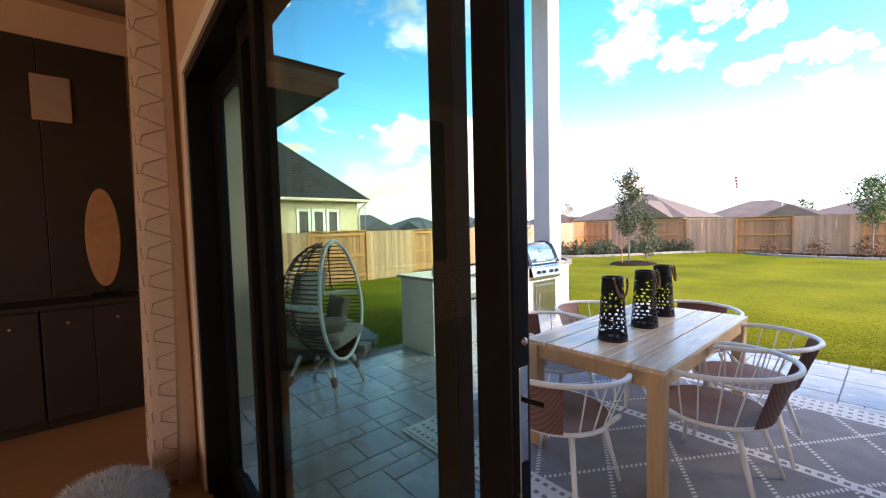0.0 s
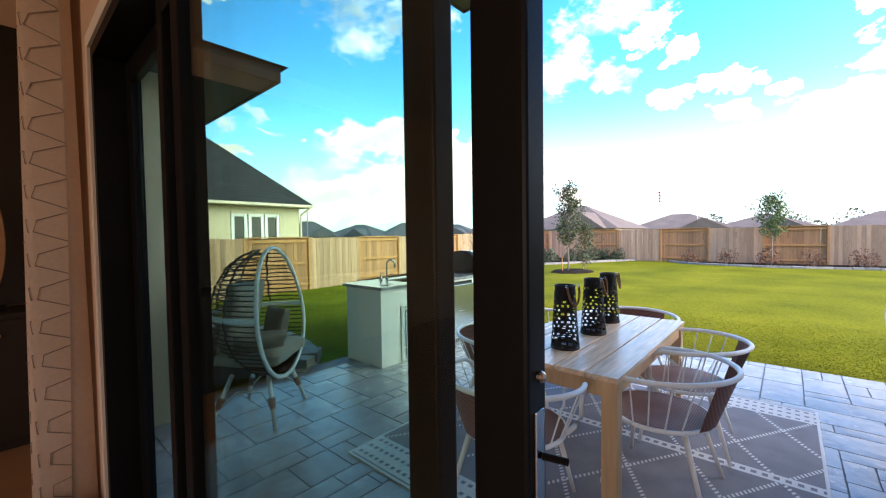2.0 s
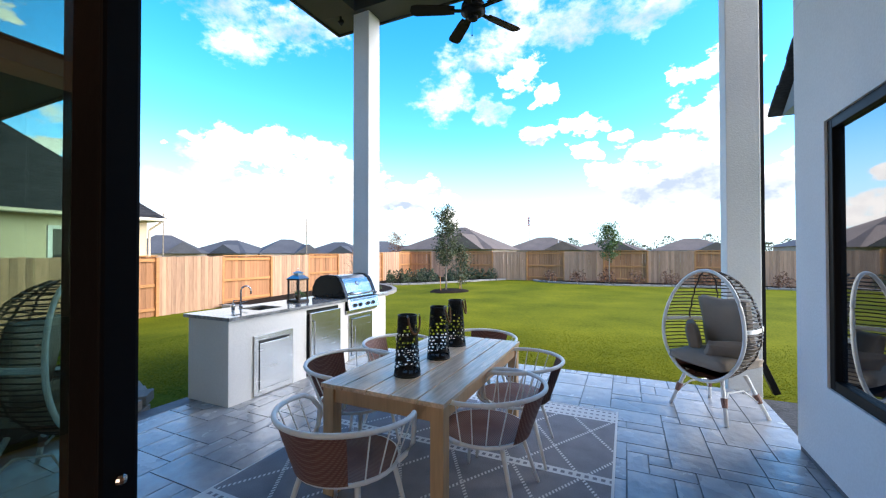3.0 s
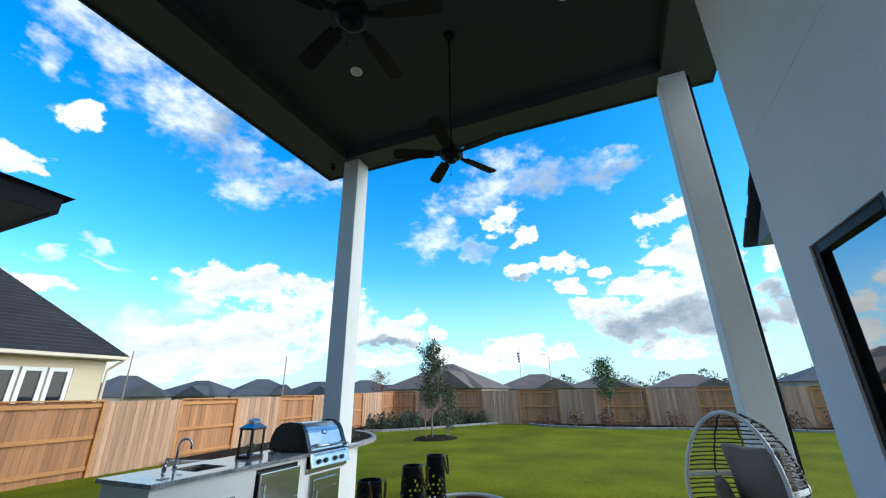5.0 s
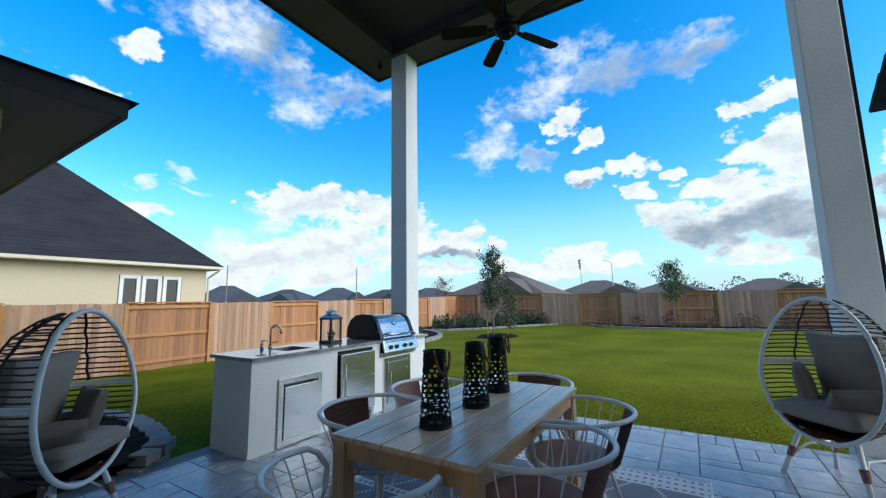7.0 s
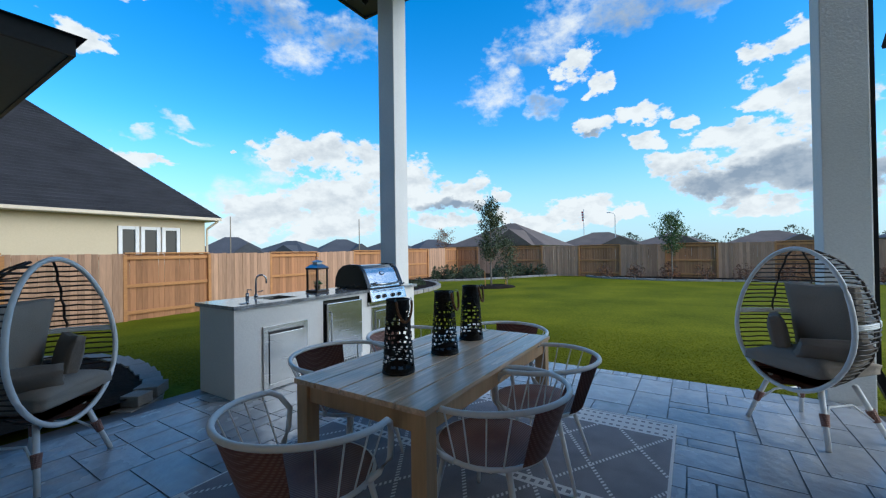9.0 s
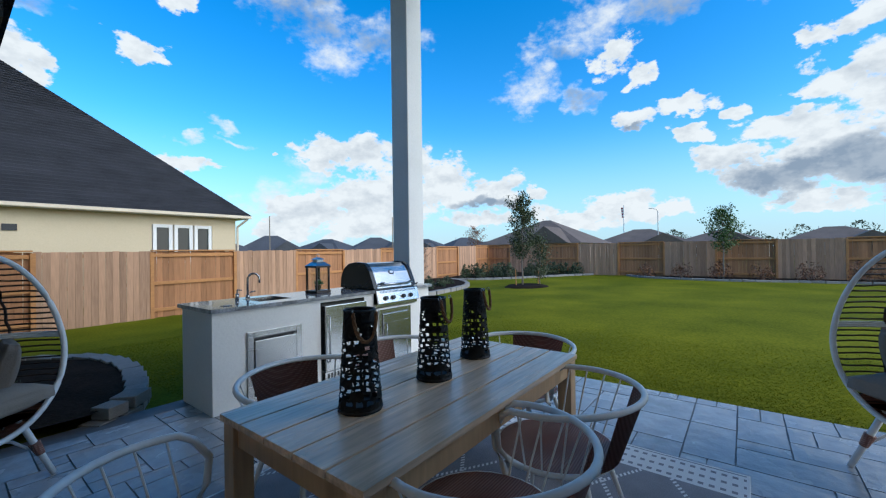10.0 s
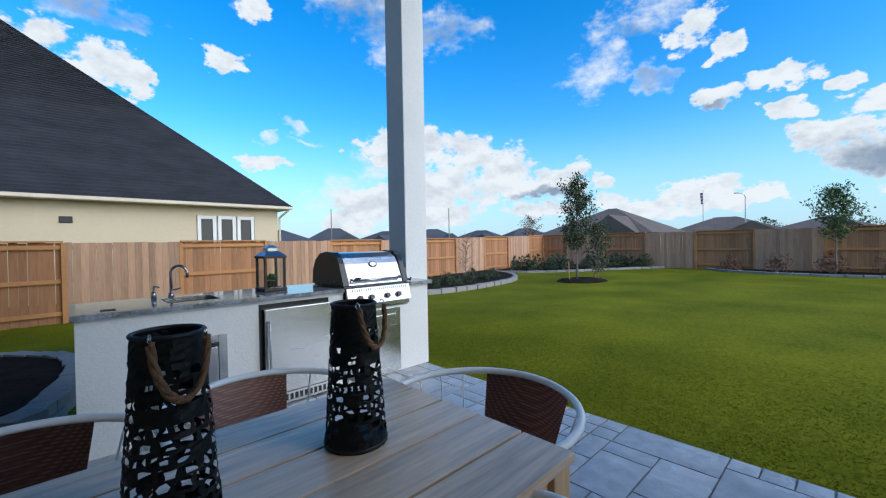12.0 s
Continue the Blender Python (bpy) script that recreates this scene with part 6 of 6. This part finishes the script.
def curtain():
    c = thing("curtain", "pale gathered curtain with a trellis pattern beside the sliding doors", "curtain")
    y0, y1, z0, z1 = 2.80, 3.28, IN_Z + 0.02, 3.05

    def fold(u, f, proud):
        """A point of the cloth, u along its width and f up its height, lifted off it by proud towards the room."""

        def flat(v):
            wob = 0.10 * math.sin(v * 2 * math.pi * 3 + 0.5 * math.sin(f * 2)) * (0.7 + 0.3 * (1 - f))
            return Vector((0.752 + wob, y0 + (y1 - y0) * (v * (1 - 0.10 * f) + 0.05 * f), 0))

        d = flat(u + 0.002) - flat(u - 0.002)
        p = flat(u) + Vector((-d.y, d.x, 0)).normalized() * proud
        return Vector((p.x, p.y, z0 + (z1 - z0) * f))

    bm = bmesh.new()
    n, rows = 72, 14
    grid = []
    for j in range(rows + 1):
        f = j / rows
        row = []
        for i in range(n + 1):
            u = i / n
            row.append(bm.verts.new(fold(u, f, 0.0)))
        grid.append(row)
    for j in range(rows):
        for i in range(n):
            bm.faces.new((grid[j][i], grid[j][i + 1], grid[j + 1][i + 1], grid[j + 1][i]))
    bmesh.ops.solidify(bm, geom=bm.faces[:], thickness=0.003)
    part("fabric", bm, CURTAIN, c, smooth=True)
    # stitched trellis lines follow the folds
    for s in range(5):
        for ph in (0, math.pi):
            bm = bmesh.new()
            pts = []
            for k in range(60):
                f = k / 59
                u = (s + 0.5) / 5 + 0.10 * math.sin(f * 62 + ph)
                u = min(0.99, max(0.01, u))
                pts.append(fold(u, f, 0.0035))
            tube(bm, pts, 0.0025, 4)
            part("trellis", bm, PRINT, c, "stitched trellis pattern")
    bm = bmesh.new()
    rod(bm, (0.752, 2.0, 3.07), (0.752, 3.45, 3.07), 0.014)
    part("rod", bm, DARK_FRAME, c)


curtain()


def built_ins():
    w = thing("wall_panel", "dark stained wall panelling in the room's niche", "panelling")
    for i in range(6):
        x = -2.45 + i * 0.53
        boxes("panel", INNER_DARK, w, (x, x + 0.525, 4.60, 4.648, 1.066, 3.02), bevel=0.003)
    for i in range(4):
        x = -1.47 + i * 0.545
        c = thing("cabinet", "dark stained base cabinet with two doors", "cabinet", "base cabinets in the niche")
        boxes("body", INNER_DARK, c, (x, x + 0.54, 4.16, 4.598, IN_Z + 0.08, 1.03))
        boxes("plinth", INNER_DARK, c, (x, x + 0.54, 4.22, 4.598, IN_Z + 0.001, IN_Z + 0.08))
        for a in (x + 0.004, x + 0.272):
            d = boxes("door", INNER_DARK, c, (a, a + 0.264, 4.138, 4.158, IN_Z + 0.09, 1.02), bevel=0.004)
            bm = bmesh.new()
            rod(bm, (a + 0.132, 4.138, 0.93), (a + 0.132, 4.118, 0.93), 0.009)
            part("knob", bm, GOLD, d)
    t = boxes("worktop", INNER_DARK, None, (-1.48, 0.72, 4.13, 4.598, 1.031, 1.062), bevel=0.004)
    tagged(t, "dark worktop over the base cabinets", "worktop")
    m = thing("oval_ornament", "upright pale bronze oval disc on the worktop", "ornament", m=pose(0.515, 4.36, 1.063))
    bm = bmesh.new()
    bmesh.ops.create_cone(bm, cap_ends=True, segments=40, radius1=0.5, radius2=0.5, depth=0.03, matrix=pose(0, 0, 0.455, 90, 0, 0) @ Matrix.Diagonal((0.205, 0.75, 1, 1)))
    bmesh.ops.bevel(bm, geom=bm.edges[:], offset=0.004, segments=1, affect="EDGES")
    part("disc", bm, GOLD, m, smooth=False)
    boxes("foot", DARK_FRAME, m, (-0.09, 0.09, -0.06, 0.06, 0, 0.03), bevel=0.004)
    bm = bmesh.new()
    rod(bm, (0, 0, 0.03), (0, 0, 0.11), 0.01)
    part("stem", bm, DARK_FRAME, m)
    p = thing("framed_print", "small warm grey print in a thin frame on the dark wall", "picture", m=pose(0.27, 4.60, 2.58))
    boxes("frame", GOLD, p, (-0.11, 0.11, -0.022, -0.002, -0.17, 0.17), bevel=0.003)
    boxes("sheet", PRINT, p, (-0.10, 0.10, -0.025, -0.0225, -0.16, 0.16))


built_ins()


def fur_pouf():
    o = thing("pouf", "round pale grey faux fur pouf on the floor", "pouf", m=pose(0.47, 2.64, IN_Z))
    bm = bmesh.new()
    bmesh.ops.create_uvsphere(bm, u_segments=28, v_segments=16, radius=0.20, matrix=pose(0, 0, 0.125) @ Matrix.Diagonal((1, 1, 0.6, 1)))
    for v in bm.verts:
        v.co += v.co.normalized() * 0.012 * noise.noise(v.co * 22)
    part("body", bm, FUR, o, smooth=True)
    rng = np.random.default_rng(3)
    n = 9000
    d = rng.normal(size=(n, 3))
    d[:, 2] = np.abs(d[:, 2]) * 1.0 - 0.25
    d /= np.linalg.norm(d, axis=1)[:, None]
    base = d * np.array([0.20, 0.20, 0.12]) + np.array([0, 0, 0.125])
    tip = base + d * 0.03 + rng.normal(size=(n, 3)) * 0.012
    side = np.cross(d, rng.normal(size=(n, 3))) * 0.0016
    v = np.stack([base - side, base + side, tip], 1).reshape(-1, 3)
    me = bpy.data.meshes.new("fur")
    me.from_pydata(v.tolist(), [], [(3 * i, 3 * i + 1, 3 * i + 2) for i in range(n)])
    me.materials.append(FUR)
    f = new("fur", me)
    f.parent = o
    f["kind"] = "stuff"


fur_pouf()


# ---------------------------------------------------------------- stamped paving, piece by piece
def paving():
    rng = random.Random(4)
    cell = 0.152
    nx, ny = 35, 37
    ox, oy = 1.03, -1.16
    used = [[False] * ny for _ in range(nx)]
    sizes = [(3, 2), (2, 3), (2, 2), (3, 3), (4, 2), (2, 4), (2, 1), (1, 2), (1, 1)]
    weights = [6, 6, 4, 3, 3, 3, 3, 3, 1]
    meshes = {}
    slab = bpy.data.objects["patio_slab"]

    def make(w, h):
        bm = bmesh.new()
        W, H = w * cell - 0.010, h * cell - 0.010
        k = 4
        g = [[None] * (k + 1) for _ in range(k + 1)]
        for i in range(k + 1):
            for j in range(k + 1):
                edge = i in (0, k) or j in (0, k)
                x, y = W * (i / k - 0.5), H * (j / k - 0.5)
                z = -0.003 if edge else -0.0002 + 0.0018 * noise.noise(Vector((x * 5 + w, y * 5 + h, 0)))
                jit = 0.004 * noise.noise(Vector((x * 9, y * 9, w + 3 * h)))
                g[i][j] = bm.verts.new((x + (jit if edge else 0), y - (jit if edge else 0), min(z, 0.0004)))
        for i in range(k):
            for j in range(k):
                bm.faces.new((g[i][j], g[i + 1][j], g[i + 1][j + 1], g[i][j + 1]))
        rim = [g[i][0] for i in range(k + 1)] + [g[k][j] for j in range(1, k + 1)] + [g[i][k] for i in range(k - 1, -1, -1)] + [g[0][j] for j in range(k - 1, 0, -1)]
        low = [bm.verts.new((v.co.x, v.co.y, -0.0125)) for v in rim]
        for i in range(len(rim)):
            j = (i + 1) % len(rim)
            bm.faces.new((rim[j], rim[i], low[i], low[j]))
        return mesh_of("paver", bm, PAVER)

    for i in range(nx):
        for j in range(ny):
            if used[i][j]:
                continue
            order = rng.choices(sizes, weights, k=8) + [(1, 1)]
            for w, h in order:
                if i + w <= nx and j + h <= ny and not any(used[a][b] for a in range(i, i + w) for b in range(j, j + h)):
                    break
            for a in range(i, i + w):
                for b in range(j, j + h):
                    used[a][b] = True
            if (w, h) not in meshes:
                meshes[(w, h)] = make(w, h)
            o = new("paver", meshes[(w, h)])
            o.parent = slab
            o.location = (ox + (i + w / 2) * cell, oy + (j + h / 2) * cell, 0)


paving()
